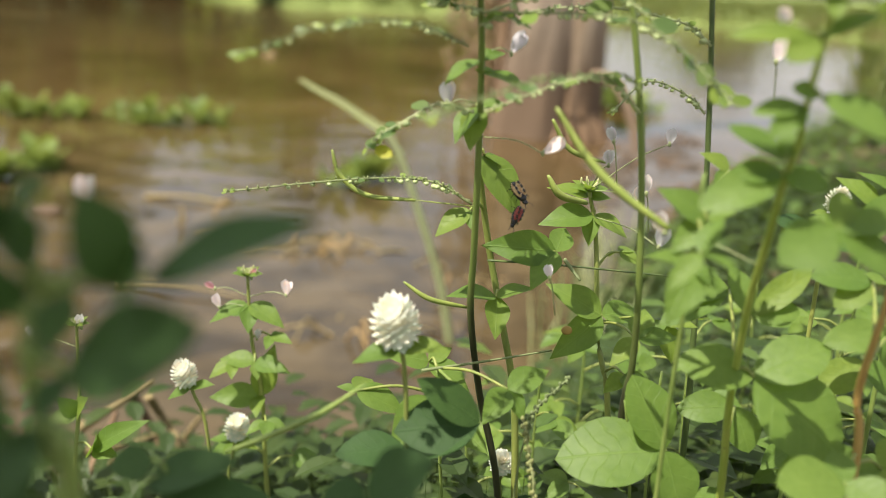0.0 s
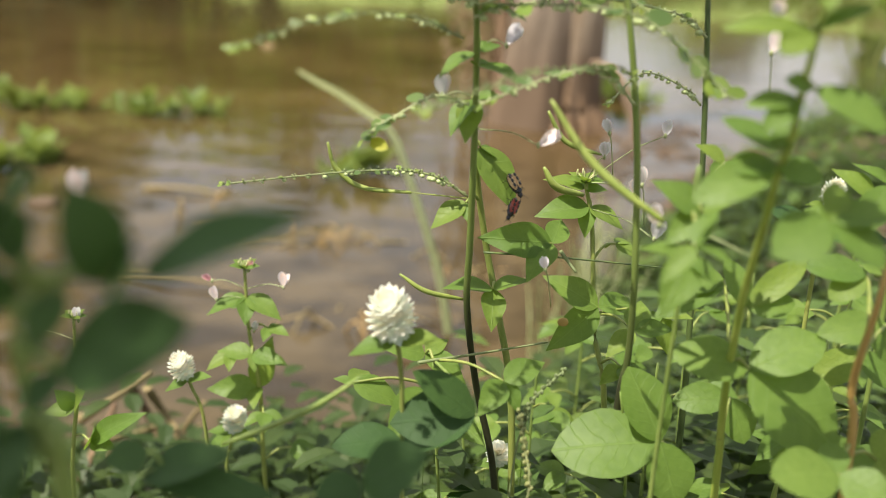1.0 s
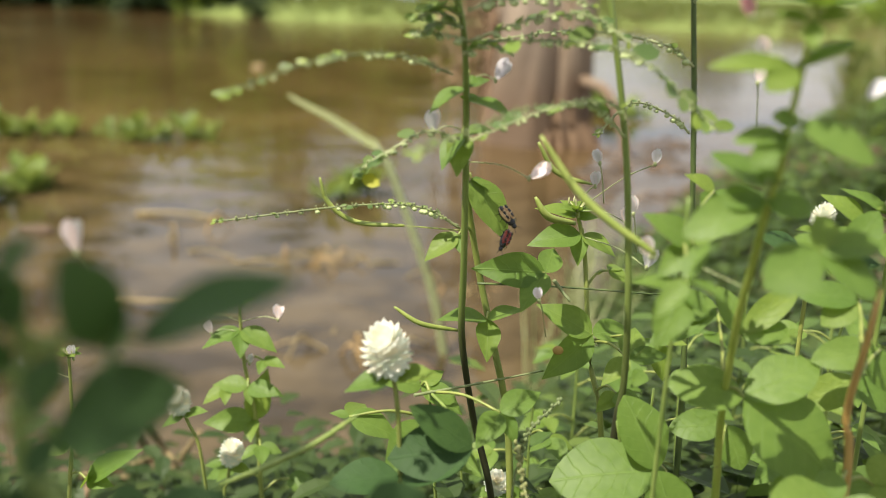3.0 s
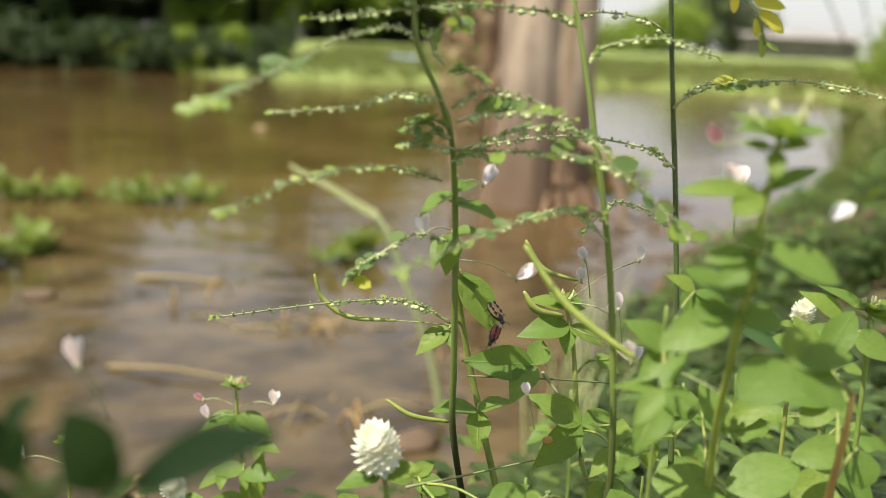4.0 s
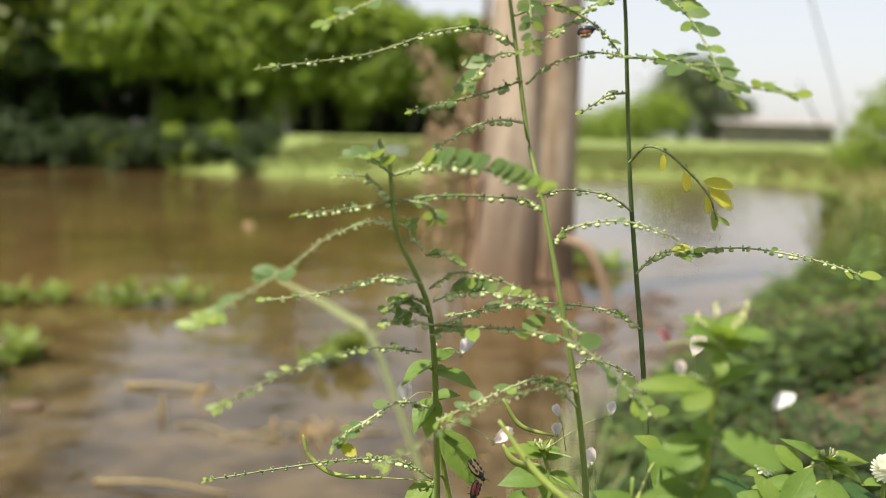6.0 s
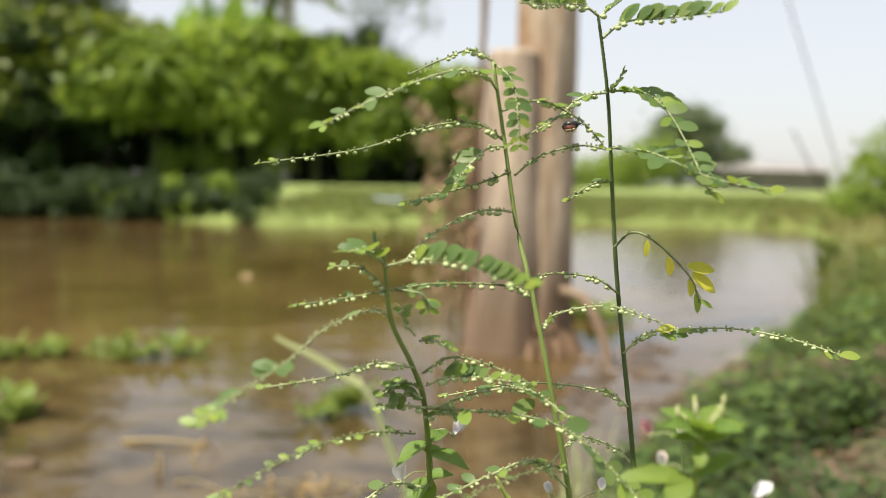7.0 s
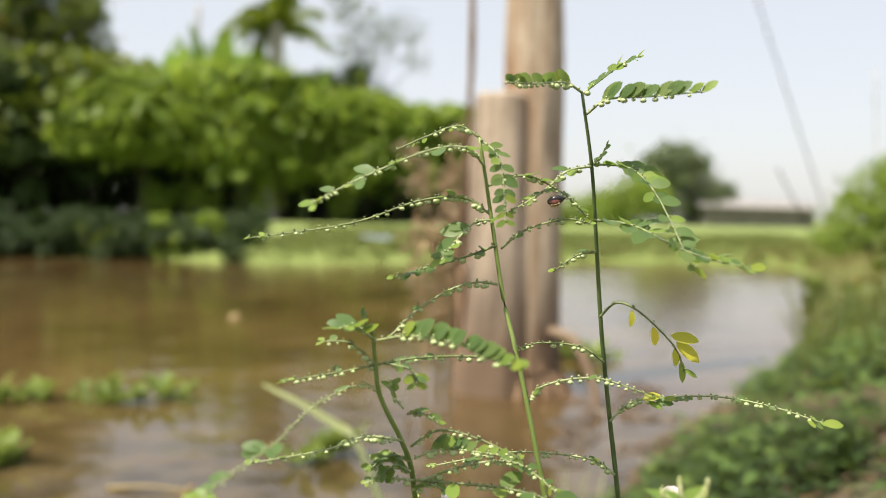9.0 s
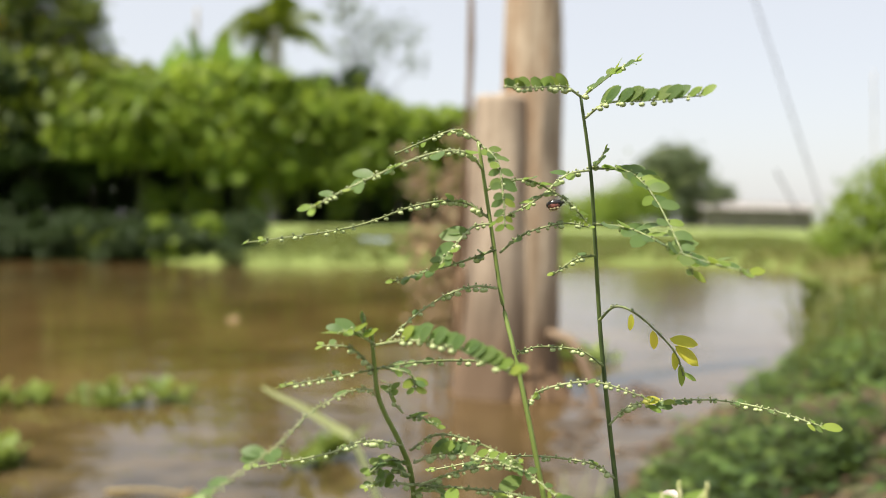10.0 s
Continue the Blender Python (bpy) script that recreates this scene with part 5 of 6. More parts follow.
broad_leaf(plant_r, nearest(STEM_R, V((0.1689, 0.350, 0.5677))), (0.1689, 0.350, 0.5677), [((0.1341, 0.352, 0.5747), 0.91), ((0.2028, 0.355, 0.5861), 0.88), ((0.2093, 0.331, 0.5418), 1.04)])
broad_leaf(plant_r, nearest(STEM_R, V((0.1687, 0.410, 0.5901))), (0.1687, 0.410, 0.5901), [((0.1407, 0.409, 0.5919), 0.87), ((0.1334, 0.400, 0.5745), 0.57)])
broad_leaf(plant_r, nearest(STEM_R, V((0.1727, 0.380, 0.5868))), (0.1727, 0.380, 0.5868), [((0.1961, 0.380, 0.5931), 0.89), ((0.2009, 0.388, 0.6124), 0.48), ((0.1631, 0.388, 0.6096), 0.71)])
broad_leaf(plant_r, nearest(STEM_R, V((0.1782, 0.400, 0.5289))), (0.1782, 0.400, 0.5289), [((0.1485, 0.398, 0.5274), 0.81), ((0.1865, 0.387, 0.5102), 1.11)])
broad_leaf(plant_r, nearest(STEM_R, V((0.1455, 0.274, 0.7246))), (0.1455, 0.274, 0.7246), [((0.1160, 0.273, 0.7262), 0.39), ((0.1658, 0.277, 0.7354), 0.38), ((0.1344, 0.266, 0.7181), 1.02)])
broad_leaf(plant_r, nearest(STEM_R, V((0.1483, 0.273, 0.7402))), (0.1483, 0.273, 0.7402), [((0.1362, 0.273, 0.7430), 0.51), ((0.1609, 0.273, 0.7439), 0.47), ((0.1468, 0.264, 0.7322), 0.78)])
STEM_O = [(0.213, 0.33, 0.538), (0.208, 0.33, 0.571), (0.207, 0.32, 0.612), (0.209, 0.322, 0.632)]
plant_o = cleome(STEM_O, 0.0024, "stem_orange", "cleome with an orange-brown stem", seed=4, size=0.03)
broad_leaf(plant_o, nearest(STEM_O, V((0.1965, 0.300, 0.5439))), (0.1965, 0.300, 0.5439), [((0.1669, 0.290, 0.5492), 1.03), ((0.2131, 0.285, 0.5422), 1.15), ((0.1941, 0.310, 0.5547), 1.24)])
broad_leaf(plant_o, nearest(STEM_O, V((0.1678, 0.285, 0.6566))), (0.1678, 0.285, 0.6566), [((0.1465, 0.275, 0.6461), 1.09), ((0.1710, 0.291, 0.6704), 1.16), ((0.1909, 0.286, 0.6634), 0.78), ((0.1870, 0.273, 0.6456), 0.92)])
broad_leaf(plant_o, nearest(STEM_O, V((0.2317, 0.360, 0.5906))), (0.2317, 0.360, 0.5906), [((0.2000, 0.355, 0.5873), 0.71), ((0.2324, 0.348, 0.5759), 1.34)])
broad_leaf(plant_o, nearest(STEM_O, V((0.2300, 0.340, 0.5313))), (0.2300, 0.340, 0.5313), [((0.1827, 0.336, 0.5289), 0.71), ((0.2380, 0.331, 0.5230), 1.69), ((0.2391, 0.344, 0.5447), 1.27)])
broad_leaf(plant_o, nearest(STEM_O, V((0.2226, 0.370, 0.6114))), (0.2226, 0.370, 0.6114), [((0.1946, 0.370, 0.6148), 0.76), ((0.2044, 0.362, 0.6018), 0.89)])
broad_leaf(plant_o, nearest(STEM_O, V((0.2169, 0.380, 0.6274))), (0.2169, 0.380, 0.6274), [((0.1949, 0.384, 0.6387), 0.79), ((0.2052, 0.387, 0.6481), 0.65), ((0.2339, 0.388, 0.6515), 0.71)])
broad_leaf(plant_o, nearest(STEM_O, V((0.2399, 0.400, 0.5597))), (0.2399, 0.400, 0.5597), [((0.2161, 0.391, 0.5463), 0.86), ((0.2580, 0.389, 0.5472), 0.88)])
plant_p = cleome([(0.132, 0.35, 0.50), (0.13, 0.34, 0.60), (0.128, 0.33, 0.665)], 0.0016, "stem_green", "broad-leaved green cleome with a seed pod",
    [[(0.127, 0.32, 0.628), (0.108, 0.32, 0.634), (0.137, 0.31, 0.623), (0.116, 0.3, 0.612)],
    [(0.132, 0.33, 0.645), (0.113, 0.33, 0.659), (0.142, 0.33, 0.651), (0.117, 0.32, 0.635)],
    [(0.121, 0.29, 0.642), (0.109, 0.28, 0.632), (0.135, 0.28, 0.64), (0.129, 0.3, 0.656)],
    [(0.157, 0.4, 0.654), (0.144, 0.4, 0.663), (0.173, 0.39, 0.651), (0.152, 0.38, 0.642)]], extra=1, seed=5)
STEM_N = [(0.135, 0.41, 0.42), (0.128, 0.4, 0.49), (0.12, 0.395, 0.53)]
plant_n = cleome(STEM_N, 0.0014, "stem_green", "low cleome with one large trefoil leaf", seed=6)
broad_leaf(plant_n, nearest(STEM_N, V((0.1415, 0.385, 0.5080))), (0.1415, 0.385, 0.5080), [((0.0859, 0.381, 0.5041), 0.94), ((0.1257, 0.398, 0.5441), 0.95), ((0.1526, 0.369, 0.4817), 1.20)])
plant_a2 = cleome([(0.069, 0.47, 0.476), (0.056, 0.47, 0.54), (0.045, 0.468, 0.585), (0.036, 0.458, 0.634), (0.034, 0.437, 0.672), (0.033, 0.42, 0.705)], 0.0026, "stem_yellow", "yellow-green cleome stem with trefoil leaves",
    [[(0.083, 0.46, 0.589), (0.044, 0.45, 0.594), (0.09, 0.48, 0.601), (0.069, 0.44, 0.576)],
    [(0.038, 0.455, 0.643), (0.061, 0.444, 0.614), (0.053, 0.46, 0.636), (0.044, 0.445, 0.629)],
    [(0.051, 0.46, 0.559), (0.025, 0.45, 0.566), (0.07, 0.46, 0.569), (0.053, 0.44, 0.544)],
    [(0.032, 0.45, 0.612), (0.014, 0.44, 0.602), (0.033, 0.44, 0.606), (0.021, 0.45, 0.609)],
    [(0.032, 0.425, 0.673), (0.046, 0.42, 0.678), (0.03, 0.41, 0.656), (0.021, 0.41, 0.66)],
    [(0.032, 0.41, 0.698), (0.015, 0.4, 0.69), (0.044, 0.42, 0.704), (0.035, 0.41, 0.704)],
    [(0.034, 0.41, 0.692), (0.056, 0.4, 0.69), (0.044, 0.42, 0.692), (0.03, 0.41, 0.694)]])
plant_m = cleome([(0.127, 0.48, 0.478), (0.117, 0.49, 0.526), (0.11, 0.5, 0.589), (0.103, 0.5, 0.617)], 0.0024, "stem_yellow", "cleome with a pale ribbed stem and a bitten leaf",
    [[(0.116, 0.48, 0.545), (0.085, 0.48, 0.564), (0.143, 0.49, 0.548), (0.089, 0.46, 0.525)],
    [(0.103, 0.5, 0.613), (0.08, 0.5, 0.621), (0.116, 0.5, 0.615), (0.1, 0.52, 0.62)],
    [(0.132, 0.44, 0.547), (0.116, 0.43, 0.537), (0.153, 0.44, 0.552), (0.137, 0.46, 0.561)],
    [(0.107, 0.5, 0.602), (0.076, 0.49, 0.601), (0.127, 0.49, 0.596), (0.104, 0.49, 0.587)],
    [(0.151, 0.46, 0.55), (0.135, 0.46, 0.543), (0.164, 0.45, 0.556), (0.155, 0.45, 0.531)]], crest=True, extra=3, seed=8, size=0.022)
plant_s = cleome([(0.261, 0.43, 0.618), (0.26, 0.43, 0.629), (0.259, 0.43, 0.641)], 0.0018, "stem_green", "young cleome with pointed leaves and a budding tip", crest=True, seed=15, size=0.02)
broad_leaf(plant_s, nearest([(0.261, 0.43, 0.618), (0.26, 0.43, 0.629), (0.259, 0.43, 0.641)], V((0.2495, 0.425, 0.6268))), (0.2495, 0.425, 0.6268), [((0.2141, 0.424, 0.6299), 0.54), ((0.2736, 0.417, 0.6187), 1.07)], "cleome")
broad_leaf(plant_s, nearest([(0.261, 0.43, 0.618), (0.26, 0.43, 0.629), (0.259, 0.43, 0.641)], V((0.2450, 0.430, 0.6348))), (0.2450, 0.430, 0.6348), [((0.2248, 0.434, 0.6502), 0.85)], "cleome")
broad_leaf(plant_s, nearest([(0.261, 0.43, 0.618), (0.26, 0.43, 0.629), (0.259, 0.43, 0.641)], V((0.2563, 0.430, 0.6401))), (0.2563, 0.430, 0.6401), [((0.2343, 0.433, 0.6543), 0.49), ((0.2819, 0.429, 0.6441), 0.76), ((0.2793, 0.422, 0.6323), 0.47)], "cleome")
plant_q = cleome([(0.03, 0.45, 0.40), (0.024, 0.44, 0.47), (0.02, 0.43, 0.525)], 0.0015, "stem_green", "low broad-leaved green cleome",
    [[(0.017, 0.42, 0.512), (0.039, 0.42, 0.514), (0.003, 0.38, 0.498), (0.047, 0.39, 0.5)],
    [(-0.024, 0.42, 0.512), (0.005, 0.42, 0.504), (-0.034, 0.42, 0.515), (-0.017, 0.44, 0.514)],
    [(0.015, 0.44, 0.524), (-0.007, 0.43, 0.533), (0.039, 0.43, 0.516), (0.027, 0.45, 0.531)],
    [(0.059, 0.4, 0.529), (0.048, 0.38, 0.521), (0.08, 0.41, 0.539), (0.069, 0.39, 0.518)]], extra=3, seed=9)
plant_l = cleome([(-0.109, 0.57, 0.369), (-0.112, 0.57, 0.43), (-0.12, 0.57, 0.475), (-0.123, 0.57, 0.523)], 0.0022, "stem_yellow", "cleome in flower near the shore",
    [[(-0.115, 0.56, 0.461), (-0.14, 0.56, 0.464), (-0.093, 0.55, 0.463), (-0.111, 0.55, 0.453)],
    [(-0.114, 0.57, 0.43), (-0.147, 0.56, 0.432), (-0.105, 0.57, 0.467), (-0.113, 0.55, 0.426)],
    [(-0.122, 0.57, 0.501), (-0.148, 0.56, 0.494), (-0.095, 0.56, 0.494), (-0.117, 0.55, 0.491)]], crest=True, extra=8, seed=10, size=0.02)
for k, (x, y, top) in enumerate(((0.09, 0.56, 0.47), (0.16, 0.5, 0.505), (0.2, 0.58, 0.54), (0.25, 0.47, 0.54), (0.3, 0.56, 0.56), (0.13, 0.66, 0.5), (0.22, 0.42, 0.5), (0.04, 0.52, 0.44), (0.34, 0.66, 0.56), (0.28, 0.72, 0.5), (0.17, 0.4, 0.47), (0.1, 0.42, 0.45))):
    cleome([(x + .004, y, top - .17), (x + .006 * math.sin(3 * k), y, top - .07), (x, y - .005, top)], 0.0017, "stem_green", "leafy green cleome low among the others", extra=10, seed=40 + k, size=0.03)
STEM_K = [(-0.2253, 0.5, 0.384), (-0.218, 0.5, 0.449), (-0.2173, 0.5, 0.474), (-0.2172, 0.5, 0.505)]
plant_k = cleome(STEM_K, 0.0019, "stem_yellow", "young cleome by the muddy shore", crest=True, seed=11, size=0.016)
broad_leaf(plant_k, nearest(STEM_K, V((-0.2181, 0.495, 0.4424))), (-0.2181, 0.495, 0.4424), [((-0.2364, 0.487, 0.4425), 1.00), ((-0.2256, 0.487, 0.4580), 1.10), ((-0.2106, 0.487, 0.4601), 1.27)], "cleome")
broad_leaf(plant_k, nearest(STEM_K, V((-0.2065, 0.490, 0.4209))), (-0.2065, 0.490, 0.4209), [((-0.1719, 0.482, 0.4508), 0.56), ((-0.2032, 0.482, 0.4338), 1.93), ((-0.1880, 0.482, 0.4235), 0.95)], "cleome")
STEM_F = [(-0.0512, 0.130, 0.6193), (-0.0561, 0.130, 0.6337), (-0.0583, 0.130, 0.6444), (-0.0595, 0.130, 0.6576), (-0.0582, 0.135, 0.6662)]
# Leaflets of this plant get the copy with shade in its colour.
plant_f = cleome(STEM_F, 0.0029, "stem_green", "cleome close by, shade put into its leaf colour", seed=12)
broad_leaf(plant_f, nearest(STEM_F, V((-0.0385, 0.130, 0.6710))), (-0.0385, 0.130, 0.6710), [((-0.0414, 0.122, 0.6930), 1.00), ((-0.0319, 0.122, 0.6787), 1.93)], "cleome_shaded", 0.0016)
broad_leaf(plant_f, nearest(STEM_F, V((-0.0325, 0.130, 0.6728))), (-0.0325, 0.130, 0.6728), [((0.0008, 0.122, 0.6932), 0.54)], "cleome_shaded", 0.0016)
broad_leaf(plant_f, nearest(STEM_F, V((-0.0504, 0.128, 0.6511))), (-0.0504, 0.128, 0.6511), [((-0.0211, 0.120, 0.6681), 0.97), ((-0.0537, 0.120, 0.6444), 0.95)], "cleome_shaded", 0.0016)
broad_leaf(plant_f, nearest(STEM_F, V((-0.0496, 0.132, 0.6682))), (-0.0496, 0.132, 0.6682), [((-0.0548, 0.124, 0.6572), 1.05)], "cleome_shaded", 0.0016)
broad_leaf(plant_f, nearest(STEM_F, V((-0.0633, 0.130, 0.6794))), (-0.0633, 0.130, 0.6794), [((-0.0509, 0.122, 0.6970), 0.77), ((-0.0649, 0.122, 0.6924), 1.08)], "cleome_shaded", 0.0016)
broad_leaf(plant_f, nearest(STEM_F, V((-0.0662, 0.128, 0.6297))), (-0.0662, 0.128, 0.6297), [((-0.0653, 0.120, 0.6562), 0.82), ((-0.0577, 0.120, 0.6227), 1.23)], "cleome_shaded", 0.0016)
broad_leaf(plant_f, nearest(STEM_F, V((-0.0610, 0.130, 0.6626))), (-0.0610, 0.130, 0.6626), [((-0.0652, 0.122, 0.6762), 1.13)], "cleome_shaded", 0.0016)
broad_leaf(plant_f, nearest(STEM_F, V((-0.0558, 0.126, 0.6385))), (-0.0558, 0.126, 0.6385), [((-0.0651, 0.118, 0.6246), 1.20)], "cleome_shaded", 0.0016)
broad_leaf(plant_f, nearest(STEM_F, V((-0.0585, 0.134, 0.6729))), (-0.0585, 0.134, 0.6729), [((-0.0606, 0.126, 0.6884), 0.97)], "cleome_shaded", 0.0016)
broad_leaf(plant_q, nearest([(0.03, 0.45, 0.40), (0.024, 0.44, 0.47), (0.02, 0.43, 0.525)], V((0.0447, 0.360, 0.5284))), (0.0447, 0.360, 0.5284), [((0.0034, 0.352, 0.5261), 1.04), ((0.0157, 0.352, 0.5539), 0.72)], "cleome_shaded")
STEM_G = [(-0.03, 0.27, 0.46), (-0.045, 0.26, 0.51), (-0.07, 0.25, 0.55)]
plant_g = cleome(STEM_G, 0.0014, "stem_green", "low plant with shade put into its leaf colour", seed=13)
broad_leaf(plant_g, nearest(STEM_G, V((-0.0773, 0.250, 0.5599))), (-0.0773, 0.250, 0.5599), [((-0.0897, 0.242, 0.5599), 1.57)], "cleome_shaded")
broad_leaf(plant_g, nearest(STEM_G, V((-0.0802, 0.250, 0.5497))), (-0.0802, 0.250, 0.5497), [((-0.0469, 0.242, 0.5681), 0.66), ((-0.0295, 0.242, 0.5524), 0.39)], "cleome_shaded")
broad_leaf(plant_g, nearest(STEM_G, V((0.0035, 0.240, 0.5588))), (0.0035, 0.240, 0.5588), [((0.0243, 0.232, 0.5787), 1.13), ((-0.0114, 0.232, 0.5602), 1.32)], "cleome_shaded")
blemish = bmesh.new()
ball(blemish, (0.0946, 0.468, 0.5385), 0.0032, (1.1, .25, .9), 10, 6)
part("brown_spot", blemish, M["stem_orange"], plant_m, "reddish brown blemish on a leaf")
flower(plant_a2, (0.047, 0.41, 0.702), 0.012, (0.64, 0.0, 0.77), 0, False)
flower(plant_a2, (0.018, 0.405, 0.676), 0.011, (0.0, 0.0, 1.0), 1, False)
flower(plant_a2, (0.066, 0.4, 0.656), 0.012, (0.89, 0.0, 0.45), 2, False)
flower(plant_m, (0.107, 0.46, 0.641), 0.009, (0.0, 0.0, 1.0), 3, False)
flower(plant_m, (0.126, 0.46, 0.621), 0.011, (0.0, 0.0, 1.0), 4, False)
flower(plant_m, (0.139, 0.46, 0.655), 0.008, (0.16, 0.0, 0.99), 5, False)
flower(plant_m, (0.132, 0.42, 0.607), 0.011, (0.32, 0.0, 0.95), 6, False)
flower(plant_l, (-0.142, 0.565, 0.499), 0.012, (-0.16, 0.0, 0.99), 7, False)
flower(plant_l, (-0.094, 0.565, 0.512), 0.012, (0.24, 0.0, 0.97), 8, False)
flower(plant_l, (-0.145, 0.565, 0.513), 0.008, (-0.83, 0.0, 0.55), 9, True)
flower(plant_l, (-0.12, 0.57, 0.521), 0.008, (0.35, 0.0, 0.94), 10, True)
flower(plant_l, (-0.115, 0.565, 0.477), 0.008, (0.39, 0.0, 0.92), 11, False)
flower(plant_f, (-0.0985, 0.255, 0.652), 0.0125, (0.07, 0.0, 1.0), 12, False)
flower(plant_r, (0.13, 0.28, 0.74), 0.008, (-0.45, 0.0, 0.89), 13, True)
flower(plant_r, (0.136, 0.28, 0.727), 0.0065, (-0.32, 0.0, 0.95), 14, False)
flower(plant_o, (0.173, 0.28, 0.714), 0.0105, (0.76, 0.0, 0.65), 15, False)
flower(plant_r, (0.171, 0.4, 0.707), 0.013, (0.32, 0.0, 0.95), 16, False)
flower(plant_r, (0.107, 0.45, 0.656), 0.008, (-0.32, 0.0, 0.95), 17, False)
flower(plant_r, (0.126, 0.44, 0.631), 0.011, (-0.22, 0.0, 0.98), 18, False)
flower(plant_k, (-0.247, 0.5, 0.493), 0.009, (0.0, 0.0, 1.0), 19, False)
flower(plant_k, (-0.214, 0.5, 0.503), 0.009, (-0.11, 0.0, 0.99), 20, False)
flower(plant_r, (0.117, 0.34, 0.636), 0.01, (-0.45, 0.0, 0.89), 21, False)
flower(plant_r, (0.077, 0.42, 0.586), 0.008, (-0.2, 0.0, 0.98), 22, False)
pod(plant_a2, [(0.035, 0.448, 0.615), (0.002, 0.445, 0.617)], 0.0004)
pod(plant_a2, [(0.002, 0.445, 0.617), (-0.025, 0.445, 0.618), (-0.04, 0.445, 0.628), (-0.045, 0.445, 0.642)], 0.0014)
pod(plant_p, [(0.117, 0.33, 0.64), (0.096, 0.335, 0.653), (0.081, 0.34, 0.666), (0.066, 0.345, 0.686)], 0.0018)
pod(plant_a2, [(0.034, 0.45, 0.555), (0.013, 0.44, 0.562), (-0.002, 0.44, 0.571)], 0.0014)
pod(plant_g, [(-0.0695, 0.32, 0.5249), (-0.0489, 0.32, 0.5352), (-0.0263, 0.32, 0.5483), (-0.0073, 0.32, 0.5635)], 0.0014, mat="stem_green")
pod(plant_m, [(0.1, 0.48, 0.614), (0.083, 0.47, 0.62), (0.075, 0.47, 0.631)], 0.002)
pod(plant_b, [(0.073, 0.45, 0.666), (0.084, 0.45, 0.65), (0.104, 0.45, 0.644)], 0.0013)
stalk([(0.044, 0.45, 0.584), (0.089, 0.46, 0.581), (0.154, 0.47, 0.576)], 0.0006, 'stem_dark', 'thin dark dry stalk across the stems')
stalk([(0.012, 0.42, 0.527), (0.044, 0.44, 0.526), (0.087, 0.47, 0.524)], 0.0008, 'reed', 'thin pale dry grass stalk')
stalk([(0.088, 0.46, 0.585), (0.097, 0.45, 0.576)], 0.001, 'reed', 'pale snapped leaf stalk')
stalk([(-0.362, 0.95, 0.235), (-0.346, 0.97, 0.181), (-0.316, 0.95, 0.125)], 0.006, 'red_bark', 'dead brown stalk on the shore')
stalk([(-0.321, 0.9, 0.255), (-0.311, 0.92, 0.217), (-0.278, 0.9, 0.19)], 0.005, 'dry', 'dead straw-coloured stalk on the shore')
stalk([(-0.404, 0.9, 0.205), (-0.371, 0.92, 0.227), (-0.334, 0.95, 0.251)], 0.005, 'dry', 'dead straw-coloured stalk on the shore')
stalk([(-0.362, 0.8, 0.188), (-0.36, 0.85, 0.207), (-0.359, 0.9, 0.231)], 0.005, 'red_bark', 'dead brown stalk on the shore')
stalk([(-0.376, 0.85, 0.206), (-0.355, 0.9, 0.187), (-0.322, 0.95, 0.182)], 0.004, 'dry', 'dead straw-coloured stalk on the shore')
grass_spike([(0.071, 0.4, 0.503), (0.075, 0.4, 0.519), (0.092, 0.41, 0.534)])
grass_spike([(0.074, 0.36, 0.49), (0.071, 0.37, 0.506), (0.067, 0.38, 0.523)])


def gomphrena(points, head, label, seed, leaves=True):
    pts = base_on(points)
    root = thing("globe_amaranth", pts[0], label, "flower", "white globe amaranths")
    stem(root, pts, 0.0014, 0.0011, "stem_yellow")
    top = V(pts[-1])
    axis = (top - V(pts[-2])).normalized()
    side = axis.cross(V((0, 1, 0))).normalized()
    fwd = side.cross(axis)
    verts, faces = [], []
    n = 120
    r = random.Random(seed)
    for i in range(n):
        f = (i + .5) / n
        th = math.acos(1 - 1.94 * f)
        a = i * 2.39996
        out = side * math.cos(a) * math.sin(th) + fwd * math.sin(a) * math.sin(th) + axis * math.cos(th)
        c = top + axis * head * 0.56 + (side * out.dot(side) + fwd * out.dot(fwd)) * head * 0.33 + axis * out.dot(axis) * head * 0.46
        tipv = (out * 1.2 + axis * 0.5).normalized()
        w = tipv.cross(out + V((.01, .02, .05))).normalized()
        k = head * r.uniform(.24, .33)
        q = len(verts)
        b = c - tipv * k * .5
        verts += [b - w * k * .42, b + w * k * .42, c + tipv * k * .35 + w * k * .36 + out * k * .25, c + tipv * k * .8 + out * k * .2, c + tipv * k * .35 - w * k * .36 + out * k * .25]
        faces += [(q, q + 1, q + 2, q + 4), (q + 4, q + 2, q + 3)]
    q = bmesh.new()
    ball(q, (0, 0, 0), head * .28, (1, 1, 1.4), 12, 9)
    q.transform(Matrix.Translation(top + axis * head * .55))
    hd = part("flower_head", raw_mesh("flower_head", [tuple(v) for v in verts], faces, M["bract"]), None, root, "white bristly flower head")
    part("core", q, M["bract"], hd)
    for sg in (-1, 1):
        part("leaf", LEAF["cleome"], None, root, at=leaf_pose(top - axis * .002, side * sg + V((0, -.2, .1)), (0, -.3, 1), head * 1.1))
    if leaves:
        p = V(pts[-3])
        for sg in (-1, 1):
            part("leaf", LEAF["cleome_shaded"], None, root, at=leaf_pose(p, side * sg + V((0, -.3, .3)), (0, -.4, 1), .035))
    return root


